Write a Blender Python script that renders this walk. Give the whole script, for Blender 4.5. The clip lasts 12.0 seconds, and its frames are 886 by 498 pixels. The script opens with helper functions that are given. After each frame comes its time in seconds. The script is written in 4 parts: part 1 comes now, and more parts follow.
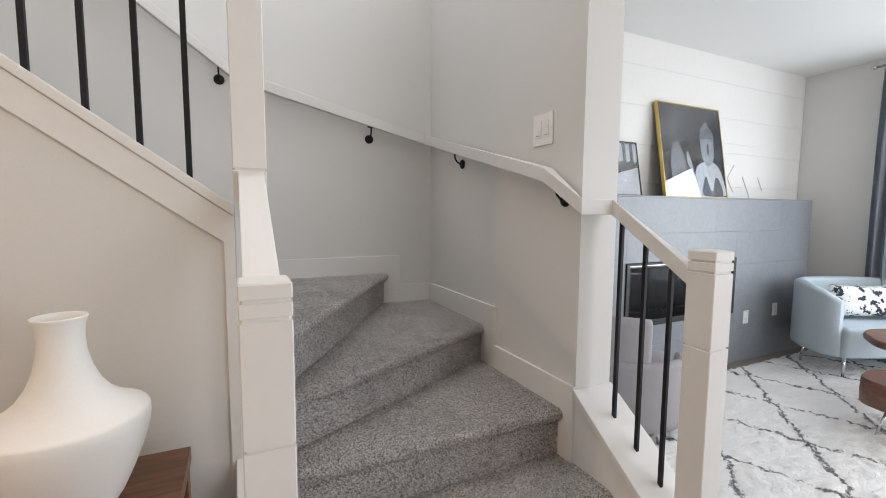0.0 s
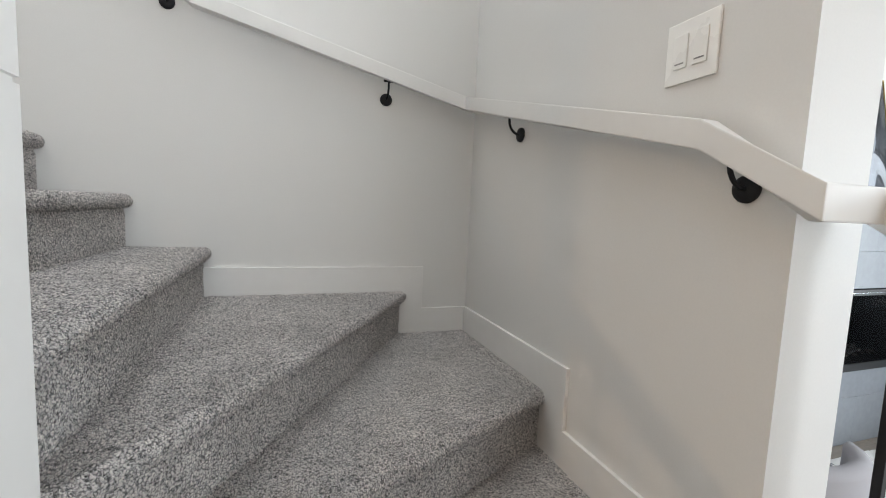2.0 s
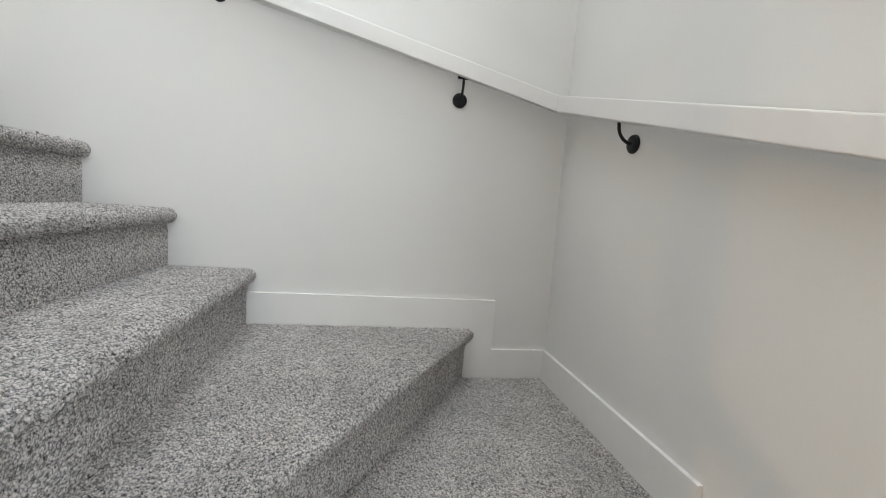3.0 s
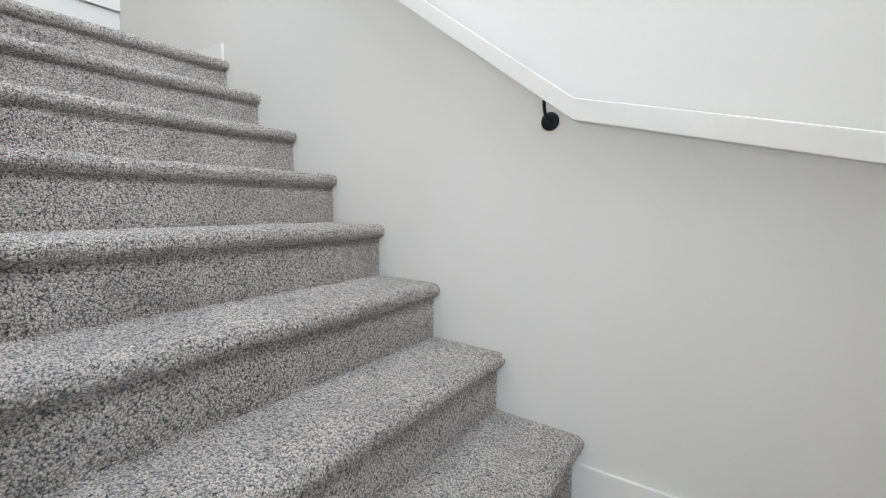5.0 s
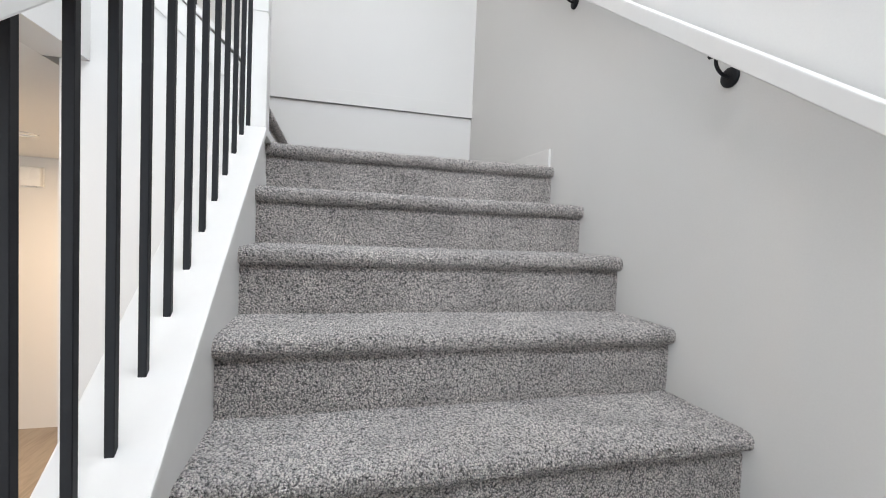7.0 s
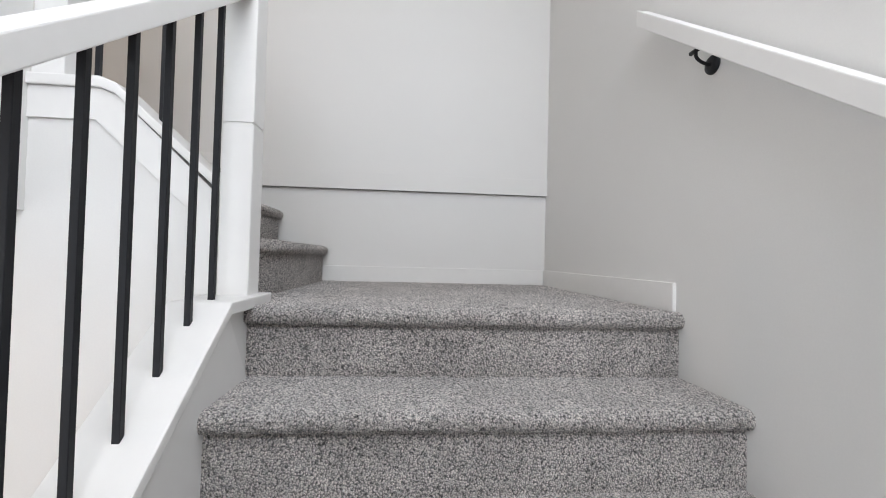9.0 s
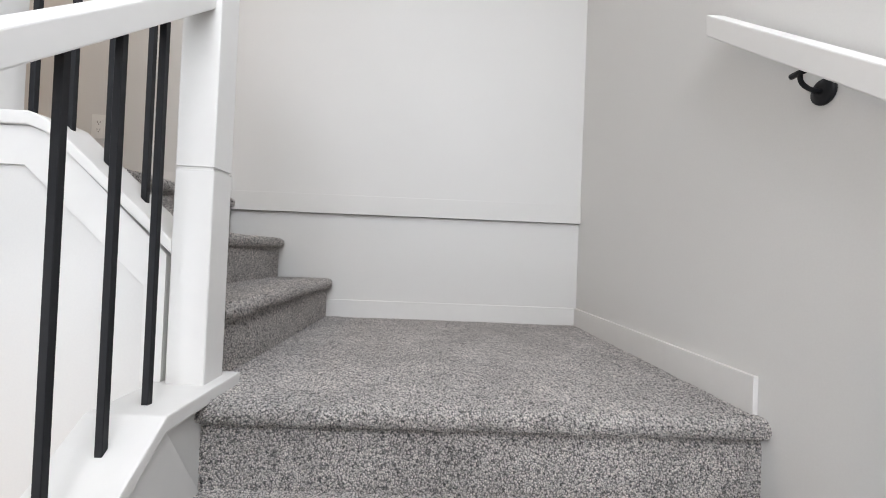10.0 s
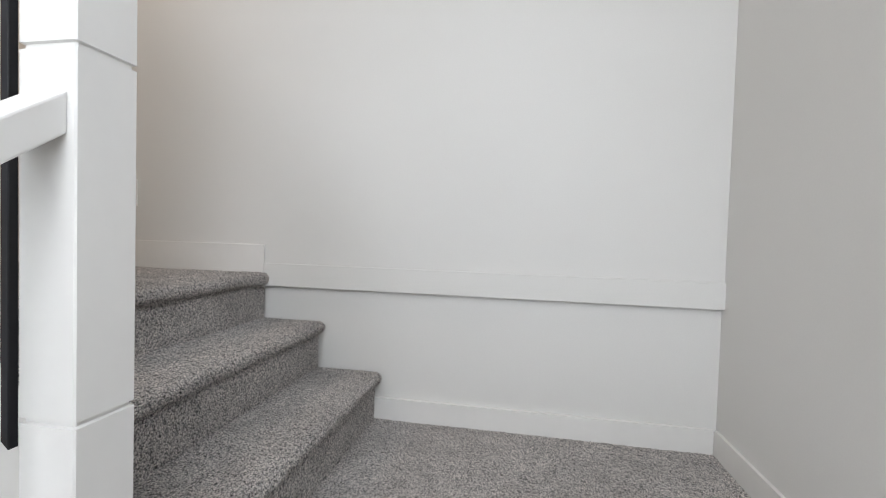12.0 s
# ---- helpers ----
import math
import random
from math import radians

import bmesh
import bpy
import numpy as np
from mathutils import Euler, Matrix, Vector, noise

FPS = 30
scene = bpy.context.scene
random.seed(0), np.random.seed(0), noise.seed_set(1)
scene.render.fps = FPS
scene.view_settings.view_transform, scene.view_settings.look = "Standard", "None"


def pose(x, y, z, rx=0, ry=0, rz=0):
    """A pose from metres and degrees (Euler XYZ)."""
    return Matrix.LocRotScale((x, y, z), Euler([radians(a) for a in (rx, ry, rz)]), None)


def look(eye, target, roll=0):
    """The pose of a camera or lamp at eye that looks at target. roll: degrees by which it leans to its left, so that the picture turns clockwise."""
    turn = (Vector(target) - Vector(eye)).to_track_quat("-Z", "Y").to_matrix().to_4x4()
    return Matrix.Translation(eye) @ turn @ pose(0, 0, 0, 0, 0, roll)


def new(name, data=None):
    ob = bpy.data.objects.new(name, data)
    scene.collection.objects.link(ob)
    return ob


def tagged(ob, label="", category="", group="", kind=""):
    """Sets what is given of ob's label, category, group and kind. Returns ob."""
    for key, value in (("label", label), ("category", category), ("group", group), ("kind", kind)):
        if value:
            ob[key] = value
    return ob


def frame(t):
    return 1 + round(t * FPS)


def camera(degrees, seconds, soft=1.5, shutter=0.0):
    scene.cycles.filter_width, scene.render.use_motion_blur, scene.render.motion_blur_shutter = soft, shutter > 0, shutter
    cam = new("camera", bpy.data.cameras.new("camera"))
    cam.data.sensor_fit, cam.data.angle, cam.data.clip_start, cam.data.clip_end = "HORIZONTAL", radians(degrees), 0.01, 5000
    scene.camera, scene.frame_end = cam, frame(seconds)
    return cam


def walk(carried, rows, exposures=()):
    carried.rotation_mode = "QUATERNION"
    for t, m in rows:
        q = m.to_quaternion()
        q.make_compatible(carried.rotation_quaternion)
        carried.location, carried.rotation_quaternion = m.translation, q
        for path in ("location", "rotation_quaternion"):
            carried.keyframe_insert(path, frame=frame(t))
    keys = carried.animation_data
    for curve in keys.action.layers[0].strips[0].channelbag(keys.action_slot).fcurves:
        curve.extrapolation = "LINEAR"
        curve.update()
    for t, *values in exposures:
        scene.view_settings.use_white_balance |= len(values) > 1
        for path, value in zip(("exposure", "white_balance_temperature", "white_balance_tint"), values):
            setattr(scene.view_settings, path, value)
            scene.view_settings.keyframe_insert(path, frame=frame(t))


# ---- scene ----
cam = camera(91.6, 12.0, 1.0)
PATH = [
    (0, (-1.105, -2.529, 1.311), (-0.254, -0.728, 1.133), 0.37),
    (0.5, (-1.055, -2.372, 1.288), (-0.184, -0.585, 1.067), 0.25),
    (1, (-0.941, -2.193, 1.287), (-0.14, -0.369, 1.106), 1.92),
    (1.5, (-0.831, -2.003, 1.28), (-0.088, -0.16, 1.055), 2.04),
    (2, (-0.754, -1.81, 1.298), (-0.097, 0.069, 1.104), 2.46),
    (2.5, (-0.71, -1.669, 1.306), (-0.247, 0.265, 1.093), 2.37),
    (2.7, (-0.672, -1.598, 1.325), (-0.249, 0.345, 1.117), 3.22),
    (4.3, (-0.71, -1.283, 1.64), (-1.315, 0.615, 1.461), 2.00),
    (4.5, (-0.721, -1.256, 1.69), (-1.503, 0.575, 1.505), 1.50),
    (5, (-0.725, -1.145, 1.737), (-1.865, 0.486, 1.535), 0.70),
    (5.5, (-0.728, -1.047, 1.859), (-2.185, 0.308, 1.655), 1.70),
    (6, (-0.817, -0.991, 1.898), (-2.477, 0.111, 1.715), 2.81),
    (6.5, (-0.927, -0.979, 2.03), (-2.781, -0.242, 1.9), 2.81),
    (7, (-1.033, -0.952, 2.099), (-2.965, -0.444, 2.016), 2.41),
    (7.2, (-1.094, -0.925, 2.126), (-3.039, -0.461, 2.09), 2.61),
    (8.8, (-1.553, -0.802, 2.493), (-3.545, -0.63, 2.53), 1.18),
    (9, (-1.62, -0.782, 2.543), (-3.613, -0.615, 2.586), 1.48),
    (9.5, (-1.742, -0.755, 2.645), (-3.741, -0.68, 2.67), 2.01),
    (10, (-1.879, -0.728, 2.728), (-3.878, -0.678, 2.755), 2.34),
    (10.5, (-1.985, -0.676, 2.801), (-3.985, -0.694, 2.786), 2.12),
    (11, (-2.114, -0.626, 2.928), (-4.108, -0.777, 2.899), 4.10),
    (11.5, (-2.248, -0.627, 3.01), (-4.217, -0.97, 2.947), 2.50),
    (12, (-2.392, -0.692, 3.13), (-4.36, -1.042, 3.071), 1.70),
]
EXPOSURES = [(0, -0.15, 6680, 13), (1, -0.05, 6600, 12), (1.5, 0, 6560, 11), (2, 0.16, 6540, 10), (2.5, 0.42, 6500, 8.5), (4.5, 0.37, 6380, 9.5), (5.5, 0.25, 6400, 10.5), (7, 0.03, 6420, 12), (9, -0.17, 6500, 13.5), (10.5, -0.06, 6600, 13.8), (11.2, -0.07, 6600, 12.5), (12, -0.17, 6540, 12)]
walk(cam, [(t, look(*p)) for t, *p in PATH], EXPOSURES)

# ---- world and light ----
world = bpy.data.worlds.new("sky")
scene.world = world
world.use_nodes = True
wn = world.node_tree.nodes
sky = wn.new("ShaderNodeTexSky")
sky.sky_type, sky.sun_disc = "NISHITA", False
sky.sun_elevation, sky.sun_rotation = radians(42), radians(270)
world.node_tree.links.new(sky.outputs[0], wn["Background"].inputs[0])
wn["Background"].inputs[1].default_value = 0.1
scene.view_settings.exposure = 0.0

sun = new("sun", bpy.data.lights.new("sun", "SUN"))
sun.data.energy, sun.data.angle, sun.data.color = 1.5, radians(12), (1, 0.96, 0.9)
sun.matrix_world = look((-12, 0, 11), (0, 0, 0.6))


def area(name, eye, target, sx, sy, watts, colour):
    lamp = new(name, bpy.data.lights.new(name, "AREA"))
    lamp.data.shape, lamp.data.size, lamp.data.size_y = "RECTANGLE", sx, sy
    lamp.data.energy, lamp.data.color = watts, colour
    lamp.matrix_world = look(eye, target)
    return lamp


# daylight in the openings of the windows, an added overhead fill, and the lit ceiling lamps
area("living_window_light", (2.2, -5.95, 1.5), (2.2, 0, 1.2), 2.8, 1.8, 95, (0.9, 0.95, 1.0))
area("side_window_light", (4.12, -2.5, 1.33), (0, -2.5, 1.2), 2.3, 1.9, 104, (0.84, 0.93, 1.0))
area("stair_window_light", (0.08, -0.85, 4.3), (-4, -0.75, 2.9), 1.2, 1.3, 60, (0.92, 0.965, 1.0))
area("stair_north_light", (-1.55, 0.06, 4.45), (-1.2, -1.5, 3.0), 1.4, 1.2, 32, (0.9, 0.96, 1.0))
# unseen lamp added under the closed ceiling to brighten the treads
area("stair_skylight", (-1.2, -0.75, 5.4), (-1.2, -0.75, 0), 1.6, 0.9, 15, (0.93, 0.97, 1.0))
area("entry_window_light", (-1.6, -5.95, 1.6), (-1.4, 0, 1.2), 1.4, 1.6, 9, (1.0, 0.82, 0.67))


def ceiling_lamp(name, at, watts, colour, radius=0.07):
    """The light of a recessed ceiling lamp."""
    lamp = new(name, bpy.data.lights.new(name, "AREA"))
    lamp.data.shape, lamp.data.size = "DISK", radius * 2
    lamp.data.energy, lamp.data.color = watts, colour
    lamp.matrix_world = pose(*at)


ceiling_lamp("hall_lamp_light", (-4.6, -3.0, 2.62), 62, (1.0, 0.72, 0.45))
ceiling_lamp("entry_lamp_light", (-2.0, -2.5, 2.62), 6.5, (1.0, 0.74, 0.5))
ceiling_lamp("upper_hall_lamp_light", (-3.4, -3.3, 5.39), 16, (1.0, 0.8, 0.62))
ceiling_lamp("laundry_lamp_light", (-5.0, -4.6, 5.39), 30, (1.0, 0.7, 0.4))

# ---- materials ----


def material(name, colour, rough=0.5, vary=0.06, scale=3.0, fine=60.0, bump=0.02, dist=0.002, metal=0.0, by_object=0.0):
    m = bpy.data.materials.new(name)
    m.use_nodes = True
    n, l = m.node_tree.nodes, m.node_tree.links
    b = n["Principled BSDF"]
    co = n.new("ShaderNodeTexCoord")
    big = n.new("ShaderNodeTexNoise")
    big.inputs["Scale"].default_value, big.inputs["Detail"].default_value = scale, 5
    small = n.new("ShaderNodeTexNoise")
    small.inputs["Scale"].default_value, small.inputs["Detail"].default_value = fine, 3
    l.new(co.outputs["Object"], big.inputs["Vector"])
    l.new(co.outputs["Object"], small.inputs["Vector"])
    add = n.new("ShaderNodeMath")
    add.operation = "ADD"
    l.new(big.outputs["Fac"], add.inputs[0])
    l.new(small.outputs["Fac"], add.inputs[1])
    last = add.outputs[0]
    if by_object:
        info = n.new("ShaderNodeObjectInfo")
        mul = n.new("ShaderNodeMath")
        mul.operation = "MULTIPLY_ADD"
        mul.inputs[1].default_value, mul.inputs[2].default_value = by_object, -by_object / 2
        l.new(info.outputs["Random"], mul.inputs[0])
        add2 = n.new("ShaderNodeMath")
        add2.operation = "ADD"
        l.new(last, add2.inputs[0])
        l.new(mul.outputs[0], add2.inputs[1])
        last = add2.outputs[0]
    ramp = n.new("ShaderNodeMapRange")
    ramp.inputs[1].default_value, ramp.inputs[2].default_value = 0.55, 1.45
    ramp.inputs[3].default_value, ramp.inputs[4].default_value = 1 - vary, 1 + vary
    l.new(last, ramp.inputs[0])
    mix = n.new("ShaderNodeVectorMath")
    mix.operation = "SCALE"
    mix.inputs[0].default_value = colour
    l.new(ramp.outputs[0], mix.inputs["Scale"])
    l.new(mix.outputs[0], b.inputs["Base Color"])
    rr = n.new("ShaderNodeMapRange")
    rr.inputs[3].default_value, rr.inputs[4].default_value = max(0.02, rough - 0.06), min(1, rough + 0.06)
    l.new(big.outputs["Fac"], rr.inputs[0])
    l.new(rr.outputs[0], b.inputs["Roughness"])
    b.inputs["Metallic"].default_value = metal
    if bump:
        bm = n.new("ShaderNodeBump")
        bm.inputs["Strength"].default_value, bm.inputs["Distance"].default_value = bump, dist
        l.new(small.outputs["Fac"], bm.inputs["Height"])
        l.new(bm.outputs[0], b.inputs["Normal"])
    return m


def carpet_material(name, dark, light, rough=0.95):
    """Cut pile: tufts of mixed yarn, the shade between them put into the colour, and slow shading where the pile leans.
    """
    m = bpy.data.materials.new(name)
    m.use_nodes = True
    n, l = m.node_tree.nodes, m.node_tree.links
    b = n["Principled BSDF"]
    co = n.new("ShaderNodeTexCoord")

    def noise(scale, detail, rough=0.5, twist=0.0):
        t = n.new("ShaderNodeTexNoise")
        t.inputs["Scale"].default_value, t.inputs["Detail"].default_value = scale, detail
        t.inputs["Roughness"].default_value, t.inputs["Distortion"].default_value = rough, twist
        l.new(co.outputs["Object"], t.inputs["Vector"])
        return t.outputs["Fac"]

    def calc(op, *values):
        k = n.new("ShaderNodeMath")
        k.operation = op
        for i, v in enumerate(values):
            if isinstance(v, (int, float)):
                k.inputs[i].default_value = v
            else:
                l.new(v, k.inputs[i])
        return k.outputs[0]

    def span(v, a0, a1, b0, b1):
        k = n.new("ShaderNodeMapRange")
        for i, q in enumerate((a0, a1, b0, b1)):
            k.inputs[i + 1].default_value = q
        l.new(v, k.inputs[0])
        return k.outputs[0]

    tuft = n.new("ShaderNodeTexVoronoi")
    tuft.inputs["Scale"].default_value = 250
    l.new(co.outputs["Object"], tuft.inputs["Vector"])
    pick = n.new("ShaderNodeSeparateXYZ")
    l.new(tuft.outputs["Color"], pick.inputs[0])
    clump, fibre = noise(165, 4, 0.7, 0.9), noise(430, 3, 0.5, 1.2)
    # yarn: each tuft its own shade, twisted fibres within it
    yarn = calc("MULTIPLY_ADD", pick.outputs[0], 0.34, calc("MULTIPLY_ADD", clump, 1.32, calc("MULTIPLY", fibre, 0.5)))
    ramp = n.new("ShaderNodeValToRGB")
    e = ramp.color_ramp.elements
    e[0].position, e[0].color = 0.27, (*dark, 1)
    e[1].position, e[1].color = 0.72, (*light, 1)
    mid = e.new(0.40)
    mid.color = (*[p * 0.42 + q * 0.58 for p, q in zip(dark, light)], 1)
    l.new(calc("SUBTRACT", yarn, 0.58), ramp.inputs[0])
    # shade down between the tufts, painted into the base colour
    gap_shade = span(tuft.outputs["Distance"], 0.46, 0.76, 1.0, 0.28)
    # trodden and brushed patches
    lean = calc("MULTIPLY", span(noise(4.5, 4, 0.6, 0.6), 0.32, 0.68, 0.84, 1.16), span(noise(26, 4, 0.6, 0.4), 0.3, 0.7, 0.87, 1.13))
    tint = n.new("ShaderNodeVectorMath")
    tint.operation = "SCALE"
    l.new(ramp.outputs[0], tint.inputs[0])
    l.new(calc("MULTIPLY", gap_shade, lean), tint.inputs["Scale"])
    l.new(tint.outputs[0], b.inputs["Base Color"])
    b.inputs["Roughness"].default_value = rough
    b.inputs["Specular IOR Level"].default_value = 0.1
    b.inputs["Sheen Weight"].default_value = 0.4
    b.inputs["Sheen Roughness"].default_value = 0.4
    height = calc("MULTIPLY_ADD", fibre, 0.4, calc("SUBTRACT", clump, tuft.outputs["Distance"]))
    bp = n.new("ShaderNodeBump")
    bp.inputs["Strength"].default_value, bp.inputs["Distance"].default_value = 1.0, 0.008
    l.new(height, bp.inputs["Height"])
    l.new(bp.outputs[0], b.inputs["Normal"])
    return m


PAINT = material("wall_paint", (0.68, 0.675, 0.66), 0.6, 0.025, 1.5, 200, 0.1, 0.0008)
CEIL = material("ceiling_paint", (0.8, 0.8, 0.79), 0.8, 0.02, 2, 90, 0.15, 0.001)
TRIM = material("trim_paint", (0.725, 0.718, 0.703), 0.5, 0.02, 2.5, 30, 0.03, 0.0008)
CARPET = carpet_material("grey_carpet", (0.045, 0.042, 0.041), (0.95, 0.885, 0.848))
IRON = material("black_iron", (0.009, 0.0095, 0.012), 0.55, 0.15, 8, 200, 0.05, 0.0004)
IRON.node_tree.nodes["Principled BSDF"].inputs["Specular IOR Level"].default_value = 0.3
PLASTIC = material("white_plastic", (0.82, 0.82, 0.8), 0.28, 0.01, 4, 50, 0.0)

# ---- building helpers ----


def part(name, bm, mat, parent=None, label=""):
    bm.normal_update()
    me = bpy.data.meshes.new(name)
    bm.to_mesh(me)
    bm.free()
    me.materials.append(mat)
    ob = new(name, me)
    if parent is not None:
        ob.parent = parent
    if label:
        ob["label"] = label
    return ob


def thing(name, label, category, at=(0, 0, 0), group="", kind=""):
    ob = new(name)
    ob.empty_display_size = 0.1
    ob.matrix_world = Matrix.Translation(at)
    return tagged(ob, label, category, group, kind)


def box(bm, x0, x1, y0, y1, z0, z1, bevel=0.0, seg=2):
    v = [bm.verts.new((x, y, z)) for x in (x0, x1) for y in (y0, y1) for z in (z0, z1)]
    f = [bm.faces.new([v[i] for i in q]) for q in ((0, 1, 3, 2), (4, 6, 7, 5), (0, 4, 5, 1), (2, 3, 7, 6), (0, 2, 6, 4), (1, 5, 7, 3))]
    if bevel:
        edges = list({e for q in f for e in q.edges})
        bmesh.ops.bevel(bm, geom=edges, offset=bevel, segments=seg, affect="EDGES", profile=0.6)
    return bm


def boxes(*rows, bevel=0.0):
    bm = bmesh.new()
    for r in rows:
        box(bm, *r, bevel=bevel)
    return bm


def prism(bm, poly, axis, a0, a1, bevel=0.0):
    """A polygon in the two other axes (in x, y, z order), drawn out along an axis."""
    def at(p, a):
        return {"x": (a, p[0], p[1]), "y": (p[0], a, p[1]), "z": (p[0], p[1], a)}[axis]
    lo, hi = [bm.verts.new(at(p, a0)) for p in poly], [bm.verts.new(at(p, a1)) for p in poly]
    n = len(poly)
    f = [bm.faces.new(lo[::-1]), bm.faces.new(hi)] + [bm.faces.new((lo[i], lo[(i + 1) % n], hi[(i + 1) % n], hi[i])) for i in range(n)]
    bmesh.ops.recalc_face_normals(bm, faces=f)
    if bevel:
        bmesh.ops.bevel(bm, geom=list({e for q in f for e in q.edges}), offset=bevel, segments=2, affect="EDGES", profile=0.6)
    return bm


def sweep(bm, points, sides, w, h, bevel=0.003):
    """A bar of width w and height h whose top centre runs through points; sides: the mitre's level direction at each."""
    rings = []
    for p, s in zip(points, sides):
        p, s = Vector(p), Vector((s[0], s[1], 0))
        rings.append([bm.verts.new(p + s * (w / 2 * a) + Vector((0, 0, -h * b))) for a, b in ((-1, 0), (1, 0), (1, 1), (-1, 1))])
    f = []
    for q, r in zip(rings, rings[1:]):
        f += [bm.faces.new((q[i], q[(i + 1) % 4], r[(i + 1) % 4], r[i])) for i in range(4)]
    f += [bm.faces.new(rings[0][::-1]), bm.faces.new(rings[-1])]
    bmesh.ops.recalc_face_normals(bm, faces=f)
    if bevel:
        bmesh.ops.bevel(bm, geom=list({e for q in f for e in q.edges}), offset=bevel, segments=2, affect="EDGES", profile=0.6)
    return bm


def tube(bm, points, r, n=10, closed_ends=True):
    rings = []
    pts = [Vector(p) for p in points]
    for i, p in enumerate(pts):
        d = (pts[min(i + 1, len(pts) - 1)] - pts[max(i - 1, 0)]).normalized()
        u = d.cross(Vector((0.31, 0.52, 0.8))).normalized()
        v = d.cross(u)
        rr = r[i] if isinstance(r, (list, tuple)) else r
        rings.append([bm.verts.new(p + (u * math.cos(a) + v * math.sin(a)) * rr) for a in (2 * math.pi * k / n for k in range(n))])
    for q, s in zip(rings, rings[1:]):
        for k in range(n):
            bm.faces.new((q[k], q[(k + 1) % n], s[(k + 1) % n], s[k])).smooth = True
    if closed_ends:
        bm.faces.new(rings[0][::-1])
        bm.faces.new(rings[-1])
    bmesh.ops.recalc_face_normals(bm, faces=bm.faces[:])
    return bm


def lathe(bm, rows, n=48, at=(0, 0, 0)):
    rings = [[bm.verts.new((at[0] + r * math.cos(2 * math.pi * k / n), at[1] + r * math.sin(2 * math.pi * k / n), at[2] + z)) for k in range(n)] for r, z in rows]
    for q, s in zip(rings, rings[1:]):
        for k in range(n):
            bm.faces.new((q[k], q[(k + 1) % n], s[(k + 1) % n], s[k])).smooth = True
    bm.faces.new(rings[0][::-1])
    bm.faces.new(rings[-1])
    bmesh.ops.recalc_face_normals(bm, faces=bm.faces[:])
    return bm


def structure(name, bm, mat, label, category):
    return tagged(part(name, bm, mat), label, category, kind="structure")


# ---- the plan ----
R = 0.185                       # rise of a step
ZL, ZU = 13 * R, 16 * R         # landing, upper floor
CEIL1, CEIL2 = 2.66, 5.42       # ceilings below and above
XE = -4.0                       # wall at the end of the landing
YS = -1.78                      # south side of the stairwell above
POST = 0.082

# ---- walls, floors, ceilings ----
structure("wall_north", boxes((XE - 0.16, 0.17, 0.0, 0.16, -0.2, 3.8), (XE - 0.16, 0.17, 0.0, 0.16, 5.1, CEIL2),
          (XE - 0.16, -2.3, 0.0, 0.16, 3.8, 5.1), (-0.8, 0.17, 0.0, 0.16, 3.8, 5.1)), PAINT, "pale grey painted wall beside the stairs", "wall")
structure("wall_stair_east", boxes((0.0, 0.17, -1.345, -0.0005, 0, 3.6), (0.0, 0.17, -1.345, -0.0005, 5.0, CEIL2), (0.0, 0.17, -0.2, -0.0005, 3.6, 5.0), (0.0, 0.17, -1.5, -1.345, 3.6, CEIL2)), PAINT, "pale grey painted wall with a square end", "wall")
structure("wall_landing", boxes((XE - 0.165, XE - 0.014, YS, -0.0005, 2.2, 2.907)), PAINT, "lower wall of the landing, slightly set back", "wall")
structure("wall_landing_upper", boxes((XE - 0.165, XE, -3.06, -0.0005, 2.91, CEIL2), (XE - 0.165, XE, -3.95, -3.06, 5.0, CEIL2), (XE - 0.165, XE, -5.9, -3.95, ZU, CEIL2)), PAINT, "pale painted wall above the landing and along the upper hall", "wall")
structure("wall_stairwell_south", boxes((-2.83, 0.17, YS - 0.14, YS, CEIL1 - 0.02, CEIL2)), PAINT, "upper wall closing the stairwell", "wall")
structure("wall_stairwell_east_upper", boxes((0.0005, 0.17, YS, -1.3455, CEIL1 - 0.02, CEIL2)), PAINT, "upper wall of the stairwell", "wall")
structure("floor", boxes((-6.2, 4.25, -6.2, 0.0, -0.12, 0.0)), PAINT, "grey-brown wooden plank floor", "floor")
structure("ceiling", boxes((0.17, 4.25, -6.2, 0.0, CEIL1, CEIL1 + 0.2), (-6.2, 0.17, -6.2, YS - 0.1405, CEIL1 - 0.02, CEIL1 + 0.2)), CEIL, "white ceiling of the ground floor", "ceiling")
structure("ceiling_upper", boxes((-6.2, 0.3, -6.2, 0.2, CEIL2, CEIL2 + 0.1)), CEIL, "white ceiling over the stairwell", "ceiling")
structure("wall_west", boxes((-6.2, -6.04, -6.2, 0.0, -0.1, CEIL2)), PAINT, "painted wall at the end of the hall", "wall")
structure("wall_south", boxes((-6.2, -2.4, -6.2, -6.04, 0, CEIL1 - 0.021), (-0.8, 0.6, -6.2, -6.04, 0, CEIL1 - 0.021), (3.8, 4.25, -6.2, -6.04, 0, CEIL1),
          (-2.4, -0.8, -6.2, -6.04, 0, 0.7), (-2.4, -0.8, -6.2, -6.04, 2.5, CEIL1 - 0.021), (0.6, 3.8, -6.2, -6.04, 0, 0.5), (0.6, 3.8, -6.2, -6.04, 2.5, CEIL1 - 0.021)), PAINT, "painted wall with wide windows behind the entry", "wall")
structure("wall_living_east", boxes((4.06, 4.25, -1.2, 0.0, 0, CEIL1), (4.06, 4.25, -6.2, -3.7, 0, CEIL1), (4.06, 4.25, -3.7, -1.2, 0, 0.35), (4.06, 4.25, -3.7, -1.2, 2.35, CEIL1)), PAINT, "pale grey living room wall", "wall")
